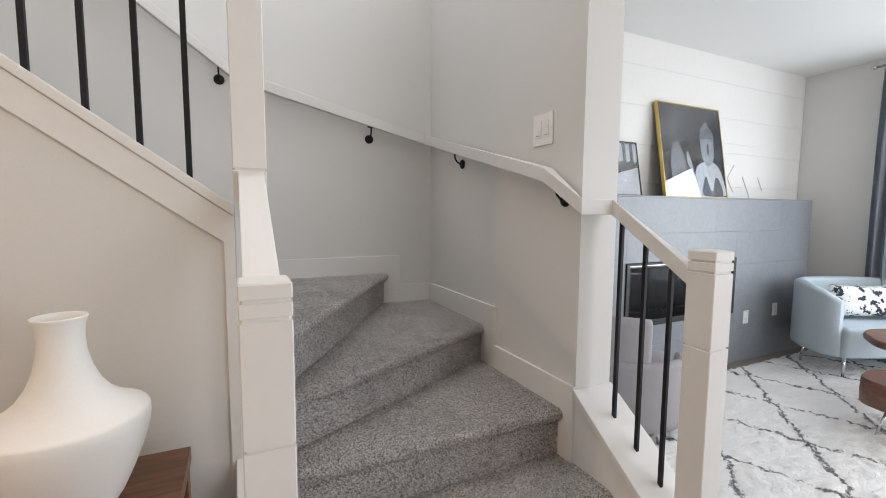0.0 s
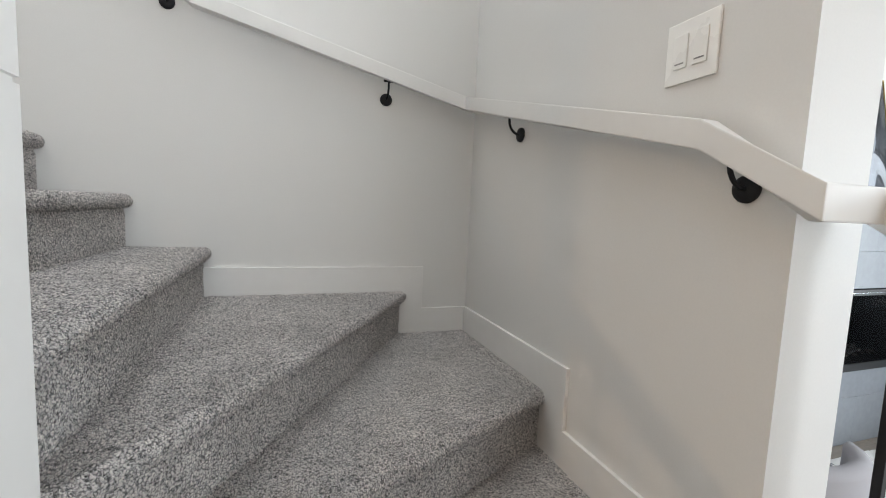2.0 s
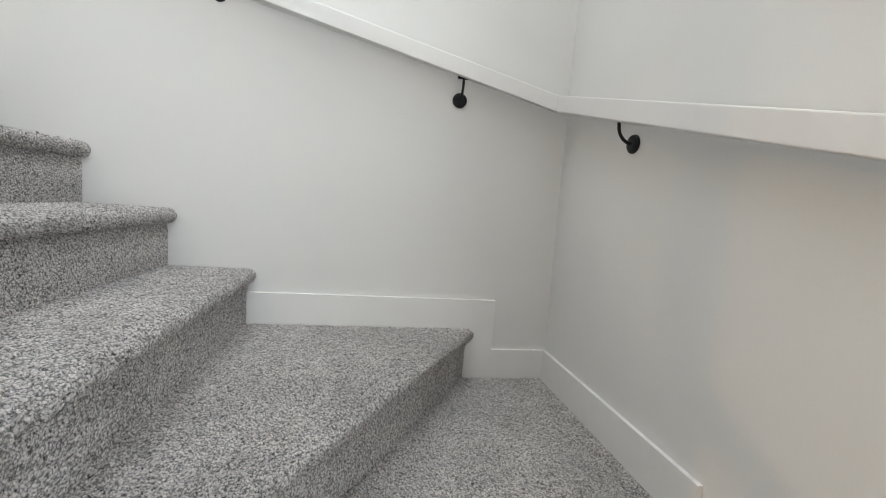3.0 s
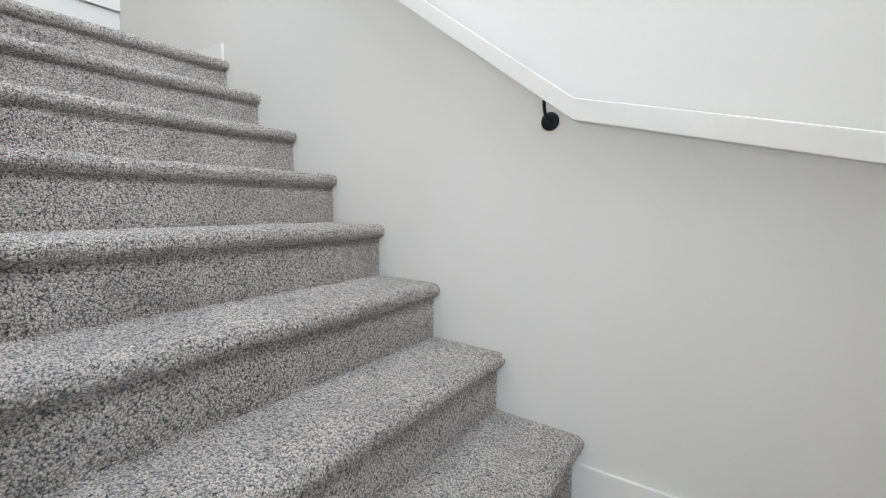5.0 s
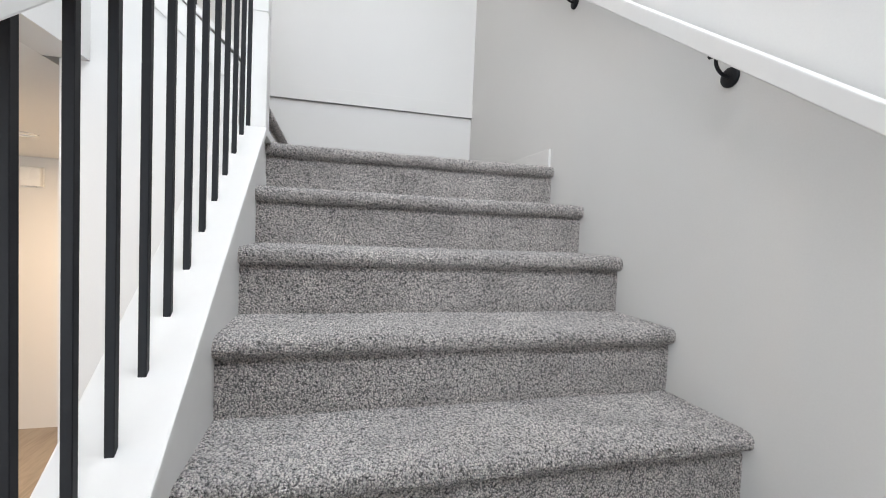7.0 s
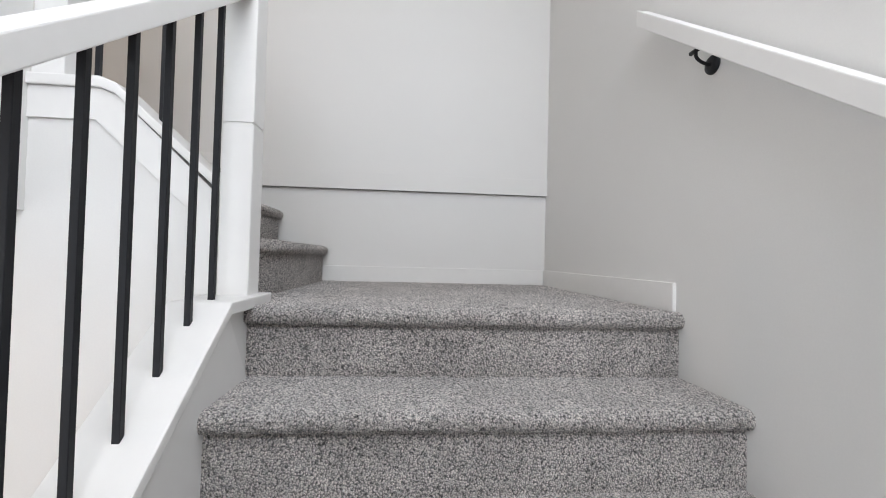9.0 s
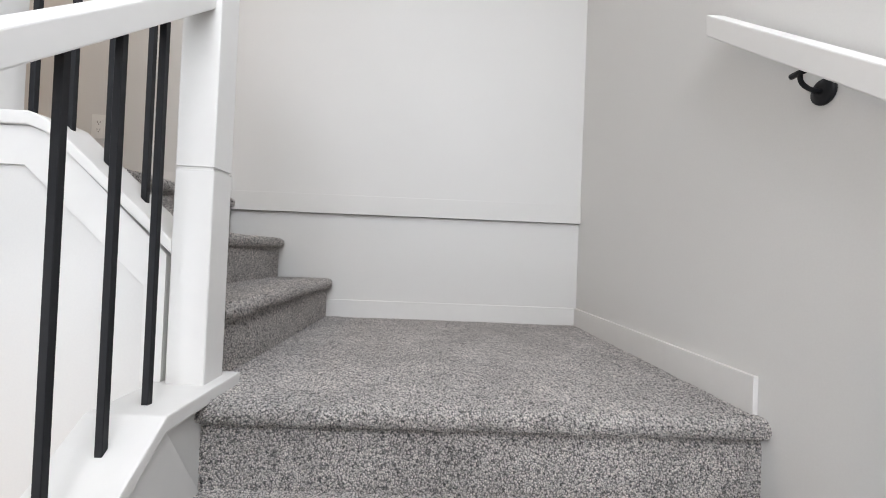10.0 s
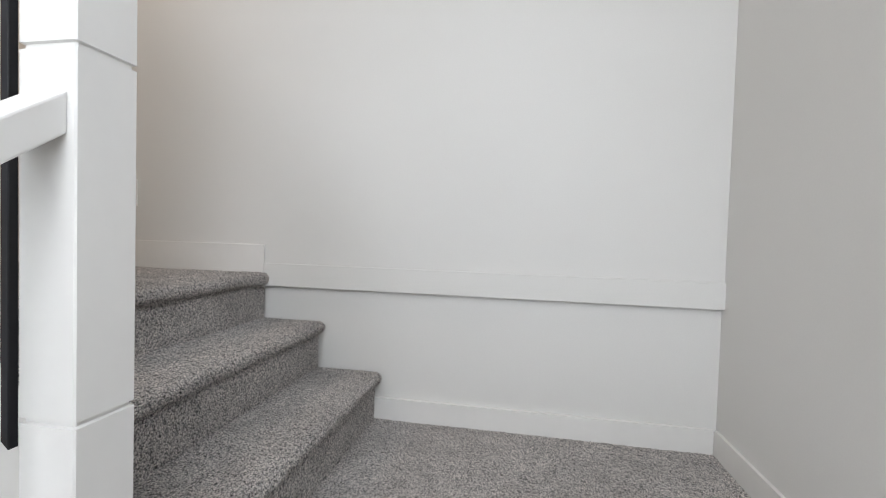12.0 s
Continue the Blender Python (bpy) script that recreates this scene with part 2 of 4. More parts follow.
structure("wall_hall_north", boxes((-6.04, -3.15, -2.0, -1.86, 0, CEIL1 - 0.021), (-3.1495, -2.9105, -1.87, -1.8, 0, CEIL1 - 0.021)), PAINT, "hall wall", "wall")
structure("wall_upper_south", boxes((-6.04, 0.3, -6.04, -5.9, CEIL1 + 0.2, CEIL2)), PAINT, "upper hall wall", "wall")
structure("wall_upper_hall_east", boxes((-2.83, -2.7, -5.9, YS - 0.1405, CEIL1 + 0.2005, CEIL2)), PAINT, "upper hall wall", "wall")


def under(x):
    """Top of the sloping cap of the upper flight."""
    return max(-99, min(2.43, 1.766 + 0.7275 * (-1.727 - x)))


bm = prism(bmesh.new(), [(-2.83, 0), (-1.12, 0), (-1.12, under(-1.12) - 0.032), (-2.64, 2.398), (-2.83, 2.398)], "y", -1.297, -1.196)
structure("wall_under_stairs", bm, PAINT, "warm-lit painted wall below the sloping stair cap", "wall")
bm = prism(bmesh.new(), [(-1.87, 0), (-1.30, 0), (-1.30, 2.70), (-1.56, 2.95), (-1.7, 2.968), (YS, 2.968), (YS, CEIL1 - 0.021), (-1.87, CEIL1 - 0.021)], "x", -2.91, -2.83)
structure("wall_under_top_flight", bm, PAINT, "white half wall carrying the cap of the top flight", "wall")

# ---- carpeted stairs ----
stairs = thing("staircase", "grey cut-pile carpeted stairs turning left twice", "stairs", kind="structure")


def lerp(a, b, t):
    return a + (b - a) * t


def chain(pts, t):
    """A point along a chain whose corners lie at given shares of it."""
    for (s0, p0), (s1, p1) in zip(pts, pts[1:]):
        if t <= s1 + 1e-9:
            return Vector(p0).lerp(Vector(p1), (t - s0) / (s1 - s0))
    return Vector(pts[-1][1])


def grid_mesh(name, rows, parent, jitter=0.0022, seed=1, nosing=0):
    rng = np.random.RandomState(seed)
    a = np.array(rows)
    nv, nu = a.shape[:2]
    du, dv = np.gradient(a, axis=1), np.gradient(a, axis=0)
    nrm = np.cross(du, dv)
    nrm /= np.maximum(np.linalg.norm(nrm, axis=2, keepdims=True), 1e-9)
    j = rng.normal(0, 1, (nv, nu, 1))
    j = j * 0.6 + 0.4 * (np.roll(j, 1, 0) + np.roll(j, 1, 1))
    low = rng.normal(0, 1, (nv // 8 + 2, nu // 8 + 2))
    iy, ix = np.arange(nv) / 8.0, np.arange(nu) / 8.0
    y0, x0 = iy.astype(int), ix.astype(int)
    fy, fx = (iy - y0)[:, None], (ix - x0)[None, :]
    lowf = (low[y0][:, x0] * (1 - fy) * (1 - fx) + low[y0 + 1][:, x0] * fy * (1 - fx) + low[y0][:, x0 + 1] * (1 - fy) * fx + low[y0 + 1][:, x0 + 1] * fy * fx)
    # gaps between the tufts
    gap = rng.rand(nv, nu, 1)
    j = np.where(gap < 0.1, j - 1.6, j)
    open_pile = np.ones((nv, 1, 1))
    if nosing:
        # the pile splays open where the carpet wraps the nose
        open_pile[3:nosing + 5] = 1.15
        j[3:nosing + 5] = np.where(gap[3:nosing + 5] < 0.16, j[3:nosing + 5] - 1.8, j[3:nosing + 5])
        open_pile[:2] = 0.3
    # no frayed tips where the carpet is tucked in along its sides
    tuck = np.clip(np.minimum(np.arange(nu), np.arange(nu)[::-1]) / 4.0, 0.15, 1)[None, :, None]
    a = a + nrm * tuck * (j * open_pile * jitter * 0.55 + lowf[:, :, None] * jitter * 0.3)
    verts = a.reshape(-1, 3)
    idx = np.arange(nv * nu).reshape(nv, nu)
    faces = np.stack([idx[:-1, :-1], idx[:-1, 1:], idx[1:, 1:], idx[1:, :-1]], -1).reshape(-1, 4)
    me = bpy.data.meshes.new(name)
    me.from_pydata(verts.tolist(), [], faces.tolist())
    me.polygons.foreach_set("use_smooth", [True] * len(me.polygons))
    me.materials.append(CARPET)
    ob = new(name, me)
    ob.parent = parent
    return ob


def step(z, inner, outer, back, seed, nose=0.024, over=0.026, cell=0.0046):
    """A carpeted step: nose line from inner to outer at height z, and the line at the back of its tread."""
    i, o = Vector(inner), Vector(outer)
    fwd = Vector((o.y - i.y, -(o.x - i.x))).normalized()
    if fwd.dot(chain(back, 0.5) - (i + o) / 2) < 0:
        fwd = -fwd
    us = np.linspace(0, 1, max(8, int((o - i).length / cell)))

    def rows(profile):
        return [[(*(i.lerp(o, u) + fwd * s), z + h) for u in us] for s, h in profile]
    prof = [(over, -R - 0.004), (over, -R * 0.75), (over, -R * 0.5), (over, -2.6 * nose)]
    fine = []
    for (s0, h0), (s1, h1) in zip(prof, prof[1:]):
        n = max(1, int(math.hypot(s1 - s0, h1 - h0) / cell))
        fine += [(lerp(s0, s1, k / n), lerp(h0, h1, k / n)) for k in range(n)]
    fine += [(over + 0.004, -2.3 * nose), (over + 0.004, -2.12 * nose)]
    bull = [(over + 0.016, -2 * nose + 0.002), (over + 0.006, -2 * nose)] + [(nose - nose * math.cos(a), -nose + nose * math.sin(a)) for a in np.linspace(-math.pi / 2, math.pi / 2, 17)]
    tread = []
    nb = max(4, int(max((chain(back, u) - i.lerp(o, u)).length for u in (0, 0.5, 0.8, 1)) / cell))
    for k in range(1, nb + 1):
        tread.append([(*((i.lerp(o, u) + fwd * nose).lerp(chain(back, u) + fwd * (over + 0.01), k / nb)), z) for u in us])
    flip = (o - i).cross(fwd) < 0
    top = rows(bull) + tread
    ris = rows(fine + [(over + 0.004, -2.0 * nose + 0.008)])
    if flip:
        top, ris = [r[::-1] for r in top], [r[::-1] for r in ris]
    s = grid_mesh("step", top, stairs, 0.0031, seed, len(bull))
    grid_mesh("riser", ris, s, 0.0026, seed + 50)


XI, YI = -1.034, -1.192          # inner sides of the two lower flights
PIV = (XI, -1.222)
NX = [-1.045, -1.291, -1.535, -1.782, -2.028, -2.273, -2.52, -2.77]


def straight(a, b):
    return [(0, a), (1, b)]


step(1 * R, (XI, -1.79), (0, -1.79), straight((XI, -1.54), (0, -1.54)), 1)
step(2 * R, (XI, -1.543), (0, -1.543), straight((XI, -1.296), (0, -1.296)), 2)
step(3 * R, (XI, -1.296), (0, -1.296), straight(PIV, (0, -0.70)), 3)
step(4 * R, PIV, (0, -0.70), [(0, PIV), (0.78, (-0.278, -0.004)), (1, (0, -0.004))], 4)
step(5 * R, PIV, (-0.278, 0.0), straight((NX[0], YI), (NX[0], 0)), 5)
for k, x in enumerate(NX):
    if k < 7:
        step((6 + k) * R, (x, YI), (x, 0), straight((NX[k + 1], YI), (NX[k + 1], 0)), 10 + k)
step(ZL, (NX[7], -1.25), (NX[7], 0), straight((XE - 0.012, -1.25), (XE - 0.012, 0)), 20)
X3 = -2.912
step(14 * R, (X3, -1.208), (XE, -1.208), straight((X3, -1.449), (XE, -1.449)), 21)
step(15 * R, (X3, -1.449), (XE, -1.449), straight((X3, -1.69), (XE, -1.69)), 22)
step(16 * R, (X3, -1.69), (XE, -1.69), straight((X3, -2.5), (XE, -2.5)), 23)
structure("floor_upper", boxes((-6.04, -2.83, -5.9, -1.86, CEIL1 + 0.2005, ZU - 0.004)), CARPET, "grey carpet of the upper hall", "floor")

# ---- skirting ----
BT = 0.012


def skirt(name, poly, axis, a0, a1, label="white painted skirting board"):
    structure(name, prism(bmesh.new(), poly, axis, a0, a1, 0.0015), TRIM, label, "baseboard")


skirt("baseboard_winder_east", [(-0.0005, 0.6), (-0.0005, 0.848), (-0.803, 0.852), (-0.803, 0.664), (-1.344, 0.664), (-1.344, 0.3), (-0.9, 0.3)], "x", -BT, -0.0003)
skirt("baseboard_winder_north", [(-1.10, 0.7), (-1.10, 1.033), (-0.213, 1.033), (-0.213, 0.848), (-BT - 0.0005, 0.848), (-BT - 0.0005, 0.6)], "y", -BT, -0.0003)
skirt("baseboard_landing_north", [(-2.81, 2.3), (-2.81, 2.489), (XE, 2.489), (XE, 2.3)], "y", -BT, -0.0003)
skirt("baseboard_landing_west", [(-BT - 0.0005, 2.3), (-BT - 0.0005, 2.489), (-1.235, 2.489), (-1.235, 2.3)], "x", XE - 0.0138, XE)
structure("trim_landing", prism(bmesh.new(), [(-0.0005, 2.908), (-0.0005, 3.0), (-1.715, 3.0), (-1.715, 2.908)], "x", XE + 0.0002, XE + 0.011, 0.0015), PAINT, "flat white trim board over a shadow gap", "trim")
skirt("baseboard_upper_hall", [(-1.716, 2.9), (-1.716, 3.075), (-3.0, 3.075), (-3.0, 2.9)], "x", XE + 0.0002, XE + BT)
skirt("trim_stringer_inner", [(-2.80, 2.2), (-2.66, 2.397), (-1.12, under(-1.12) - 0.034), (-1.12, 0.8)], "y", -1.1958, -1.188, "white painted stair stringer")

# ---- railings ----


def newel(parent, x, y, z0, z1, grooves, label=""):
    bm = bmesh.new()
    h = POST / 2
    levels = [(h, z0)]
    for g in sorted(grooves):
        levels += [(h, g - 0.004), (h - 0.004, g - 0.0025), (h - 0.004, g + 0.0025), (h, g + 0.004)]
    levels += [(h, z1 - 0.003), (h - 0.003, z1)]
    rings = []
    for a, z in levels:
        c = a - 0.0022
        rings.append([bm.verts.new((x + u, y + v, z)) for u, v in ((-c, -a), (c, -a), (a, -c), (a, c), (c, a), (-c, a), (-a, c), (-a, -c))])
    for q, r in zip(rings, rings[1:]):
        for k in range(8):
            bm.faces.new((q[k], q[(k + 1) % 8], r[(k + 1) % 8], r[k]))
    bm.faces.new(rings[0][::-1])
    bm.faces.new(rings[-1])
    return part("newel_post", bm, TRIM, parent, label)


def baluster(parent, x, y, z0, z1):
    b = 0.0065
    part("baluster", box(bmesh.new(), x - b, x + b, y - b, y + b, z0, z1, 0.001, 1), IRON, parent)


BY = -1.243
PLX, N2X, N2Y = -1.076, -2.851, -1.242
rail2 = lambda x: 3.113 + 0.7325 * (-2.642 - x)
guard = thing("stair_railing", "white railing with black square iron balusters along the upper flight", "railing")
newel(guard, PLX, -1.243, 0, 2.35, [0.93, 1.414, 2.29, 2.32])
newel(guard, N2X, N2Y, 2.43, 3.62, [2.892, 3.34, 3.56, 3.59])
bm = bmesh.new()
sweep(bm, [(PLX - POST / 2, BY, rail2(PLX - POST / 2) + 0.05), (N2X + POST / 2, BY, rail2(N2X + POST / 2) + 0.05)], [(0, 1), (0, 1)], 0.062, 0.05)
part("top_rail", bm, TRIM, guard)
bm = bmesh.new()
sweep(bm, [(-1.117, -1.245, under(-1.117)), (-2.64, -1.245, 2.43), (-2.925, -1.245, 2.43)], [(0, 1)] * 3, 0.142, 0.03, 0.004)
part("cap", bm, TRIM, guard)
bm = prism(bmesh.new(), [(-1.117, under(-1.117) - 0.031), (-2.64, 2.399), (-2.83, 2.399), (-2.83, 2.317), (-2.64, 2.317), (-1.142, under(-1.142) - 0.113), (-1.142, 0.62), (-1.117, 0.62)], "y", -1.309, -1.2975, 0.001)
part("apron_board", bm, TRIM, guard)
for k in range(-5, 10):
    x = -1.727 - (0.1072 if k > 0 else 0.1022) * k
    baluster(guard, x, BY, under(x) - 0.01, rail2(x) + 0.01)

# lower guard beside the console
low = thing("stair_railing", "short white railing with a square newel beside the console", "railing")
NLY = -1.76
newel(low, -1.071, NLY, 0, 1.195, [0.92, 1.135, 1.165])
bm = bmesh.new()
sweep(bm, [(-1.073, NLY + POST / 2, 1.19), (-1.073, -1.284, 1.41)], [(1, 0)] * 2, 0.062, 0.05)
part("top_rail", bm, TRIM, low)
bm = prism(bmesh.new(), [(NLY + 0.04, 0), (NLY + 0.04, 0.33), (-1.285, 0.634), (-1.285, 0)], "x", -1.107, -1.04, 0.002)
part("knee_wall", bm, TRIM, low)
bm = bmesh.new()
sweep(bm, [(-1.073, NLY + POST / 2, 0.36), (-1.073, -1.284, 0.665)], [(1, 0)] * 2, 0.12, 0.03, 0.004)
part("cap", bm, TRIM, low)
for k in range(3):
    y = -1.62 + 0.105 * k
    baluster(low, -1.073, y, 0.36 + 0.69 * (y - NLY - 0.04) - 0.01, 1.16 + 0.49 * (y - NLY - 0.04))

# right guard and the wall handrail, one run of timber
right = thing("stair_railing", "white handrail along the wall, running over balusters to a square newel", "railing")
NRX, NRY = 0.091, -1.761
newel(right, NRX, NRY, 0, 1.205, [0.93, 1.145, 1.175])
H = 0.054
run = [((-2.925, -0.05, 3.297 + H), (0, 1)), ((-1.09, -0.05, 1.95 + H), (0, 1)), ((-0.05, -0.05, 1.71 + H), (1, 1)), ((-0.05, -1.215, 1.42 + H), (1, 0)), ((-0.05, -1.40, 1.30 + H), (1, 1)),
       ((0.088, -1.40, 1.30 + H), (1, 1)), ((0.088, NRY + POST / 2, 1.095 + H), (1, 0))]
bm = bmesh.new()
sweep(bm, [p for p, s in run], [s for p, s in run], 0.044, H)
part("handrail", bm, TRIM, right)
kneez = lambda y: 0.655 + 0.72 * (y + 1.345)
bm = prism(bmesh.new(), [(-1.3455, 0), (-1.3455, kneez(-1.3455) - 0.03), (NRY + 0.041, kneez(NRY + 0.041) - 0.03), (NRY + 0.041, 0)], "x", 0.0, 0.165)
part("knee_wall", bm, TRIM, right)
bm = bmesh.new()
sweep(bm, [(0.083, -1.3455, kneez(-1.3455)), (0.083, NRY + POST / 2, kneez(NRY + POST / 2))], [(1, 0)] * 2, 0.19, 0.03, 0.004)
part("cap", bm, TRIM, right)
for y in (-1.449, -1.549, -1.645):
    baluster(right, 0.088, y, kneez(y) - 0.01, 1.095 + 0.64 * (y - NRY - 0.041) + 0.012)


def bracket(parent, at, out, high=0.066):
    """A black rail bracket: a rosette on the wall, a bent arm and a saddle under the rail; out: away from the wall."""
    p, o = Vector(at), Vector(out)
    bm = bmesh.new()
    tube(bm, [p + o * 0.0005, p + o * 0.005, p + o * 0.009, p + o * 0.011], [0.025, 0.025, 0.023, 0.012], 24)
    ros = part("bracket", bm, IRON, parent, "black iron rail bracket")
    bm = bmesh.new()
    bend = high * 0.68
    arc = [p + o * (0.008 + 0.042 * math.sin(a)) + Vector((0, 0, bend - bend * math.cos(a))) for a in np.linspace(0, math.pi / 2, 8)]
    tube(bm, arc + [p + o * 0.05 + Vector((0, 0, high))], 0.0045, 8)
    part("arm", bm, IRON, ros)
    side = o.cross(Vector((0, 0, 1)))
    c = p + o * 0.05 + Vector((0, 0, high - 0.002))
    e = side * 0.02
    bm = tube(bmesh.new(), [c - e, c + e], 0.006, 8)
    part("saddle", bm, IRON, ros)


for x, z, high in ((-0.398, 1.726, 0.066), (-1.175, 1.966, 0.066), (-1.909, 2.51, 0.052), (-2.668, 3.064, 0.036)):
    bracket(right, (x, 0, z), (0, -1, 0), high)
for y, z in ((-0.436, 1.561), (-1.262, 1.352)):
    bracket(right, (0, y, z), (-1, 0, 0))

# guard of the top flight
top = thing("stair_railing", "white half wall cap with black balusters beside the top flight", "railing")
newel(top, -2.87, -1.738, 3.0, 4.05, [3.99, 4.02])
bm = bmesh.new()
sweep(bm, [(-2.87, -1.284, 2.735), (-2.87, -1.56, 2.985), (-2.87, -1.6, 3.0), (-2.87, YS, 3.0)], [(1, 0)] * 4, 0.115, 0.03, 0.004)
part("cap", bm, TRIM, top)
bm = prism(bmesh.new(), [(-1.300, 2.43), (-1.300, 2.705), (-1.56, 2.954), (-1.6, 2.969), (YS, 2.969), (YS, 2.885), (-1.61, 2.885), (-1.345, 2.635), (-1.345, 2.43)], "x", -2.8295, -2.823, 0.001)
part("apron_board", bm, TRIM, top)
bm = bmesh.new()
sweep(bm, [(-2.87, -1.283, 3.55), (-2.87, -1.697, 3.93)], [(1, 0)] * 2, 0.062, 0.05)
part("top_rail", bm, TRIM, top)
for y, z in ((-1.382, 2.82), (-1.468, 2.90), (-1.554, 2.975), (-1.64, 3.0)):
    baluster(top, -2.87, y, z - 0.012, z + 0.82)
# ---- living room: materials ----


def node_mat(name, rough=0.6):
    m = bpy.data.materials.new(name)
    m.use_nodes = True
    n, l = m.node_tree.nodes, m.node_tree.links
    b = n["Principled BSDF"]
    b.inputs["Roughness"].default_value = rough
    return m, n, l, b


def math_node(n, l, op, a, b=None, c=None):
    k = n.new("ShaderNodeMath")
    k.operation = op
    for i, v in enumerate((a, b, c)):
        if v is None:
            continue
        if isinstance(v, (int, float)):
            k.inputs[i].default_value = v
        else:
            l.new(v, k.inputs[i])
    return k.outputs[0]


def wood_material(name, dark, light, axis="x", ring=9.0, rough=0.45, by_object=0.0):
    m, n, l, b = node_mat(name, rough)
    co = n.new("ShaderNodeTexCoord")
    mp = n.new("ShaderNodeMapping")
    mp.inputs["Scale"].default_value = {"x": (0.12, 1, 1), "y": (1, 0.12, 1), "z": (1, 1, 0.12)}[axis]
    l.new(co.outputs["Object"], mp.inputs["Vector"])
    grain = n.new("ShaderNodeTexNoise")
    grain.inputs["Scale"].default_value, grain.inputs["Detail"].default_value, grain.inputs["Distortion"].default_value = ring * 5, 8, 1.2
    l.new(mp.outputs[0], grain.inputs["Vector"])
    fig = n.new("ShaderNodeTexNoise")
    fig.inputs["Scale"].default_value = ring
    l.new(mp.outputs[0], fig.inputs["Vector"])
    v = math_node(n, l, "MULTIPLY_ADD", grain.outputs["Fac"], 0.65, math_node(n, l, "MULTIPLY", fig.outputs["Fac"], 0.45))
    if by_object:
        info = n.new("ShaderNodeObjectInfo")
        v = math_node(n, l, "MULTIPLY_ADD", info.outputs["Random"], by_object, v)
    ramp = n.new("ShaderNodeValToRGB")
    ramp.color_ramp.elements[0].position, ramp.color_ramp.elements[0].color = 0.36, (*dark, 1)
    ramp.color_ramp.elements[1].position, ramp.color_ramp.elements[1].color = 0.72 + by_object / 2, (*light, 1)
    l.new(v, ramp.inputs[0])
    l.new(ramp.outputs[0], b.inputs["Base Color"])
    bp = n.new("ShaderNodeBump")
    bp.inputs["Strength"].default_value, bp.inputs["Distance"].default_value = 0.15, 0.001
    l.new(grain.outputs["Fac"], bp.inputs["Height"])
    l.new(bp.outputs[0], b.inputs["Normal"])
    return m


def rug_material():
    m, n, l, b = node_mat("shag_rug", 0.95)
    b.inputs["Specular IOR Level"].default_value = 0.1
    co = n.new("ShaderNodeTexCoord")
    warp = n.new("ShaderNodeTexNoise")
    warp.inputs["Scale"].default_value, warp.inputs["Detail"].default_value = 9, 6
    l.new(co.outputs["Object"], warp.inputs["Vector"])
    add = n.new("ShaderNodeVectorMath")
    add.operation = "MULTIPLY_ADD"
    l.new(warp.outputs["Color"], add.inputs[0])
    add.inputs[1].default_value = (0.1, 0.1, 0)
    l.new(co.outputs["Object"], add.inputs[2])
    sp = n.new("ShaderNodeSeparateXYZ")
    l.new(add.outputs[0], sp.inputs[0])
    lines = []
    for cx, cy in ((1.9, 0.75), (1.45, -1.5)):
        w = math_node(n, l, "ADD", math_node(n, l, "MULTIPLY", sp.outputs[0], cx), math_node(n, l, "MULTIPLY", sp.outputs[1], cy))
        d = math_node(n, l, "ABSOLUTE", math_node(n, l, "SUBTRACT", math_node(n, l, "FRACT", w), 0.5))
        lines.append(d)
    near = math_node(n, l, "MINIMUM", lines[0], lines[1])
    pile = n.new("ShaderNodeTexNoise")
    pile.inputs["Scale"].default_value, pile.inputs["Detail"].default_value = 70, 5
    l.new(co.outputs["Object"], pile.inputs["Vector"])
    edge = math_node(n, l, "MULTIPLY_ADD", pile.outputs["Fac"], 0.11, near)
    ramp = n.new("ShaderNodeValToRGB")
    e = ramp.color_ramp.elements
    e[0].position, e[0].color = 0.06, (0.17, 0.17, 0.18, 1)
    e[1].position, e[1].color = 0.09, (0.86, 0.85, 0.83, 1)
    l.new(edge, ramp.inputs[0])
    l.new(ramp.outputs[0], b.inputs["Base Color"])
    bp = n.new("ShaderNodeBump")
    bp.inputs["Strength"].default_value, bp.inputs["Distance"].default_value = 0.8, 0.012
    l.new(pile.outputs["Fac"], bp.inputs["Height"])
    l.new(bp.outputs[0], b.inputs["Normal"])
    return m


def splotch_material(name, ground, ink, scale, cut):
    m, n, l, b = node_mat(name, 0.85)
    co = n.new("ShaderNodeTexCoord")
    sp = n.new("ShaderNodeTexNoise")
    sp.inputs["Scale"].default_value, sp.inputs["Detail"].default_value, sp.inputs["Roughness"].default_value = scale, 4, 0.65
    l.new(co.outputs["Object"], sp.inputs["Vector"])
    ramp = n.new("ShaderNodeValToRGB")
    ramp.color_ramp.elements[0].position, ramp.color_ramp.elements[0].color = cut, (*ground, 1)
    ramp.color_ramp.elements[1].position, ramp.color_ramp.elements[1].color = cut + 0.03, (*ink, 1)
    l.new(sp.outputs["Fac"], ramp.inputs[0])
    l.new(ramp.outputs[0], b.inputs["Base Color"])
    return m


def glass_material(name, tint=(1, 1, 1), rough=0.02):
    m, n, l, b = node_mat(name, rough)
    b.inputs["Base Color"].default_value = (*tint, 1)
    b.inputs["Transmission Weight"].default_value = 1
    return m


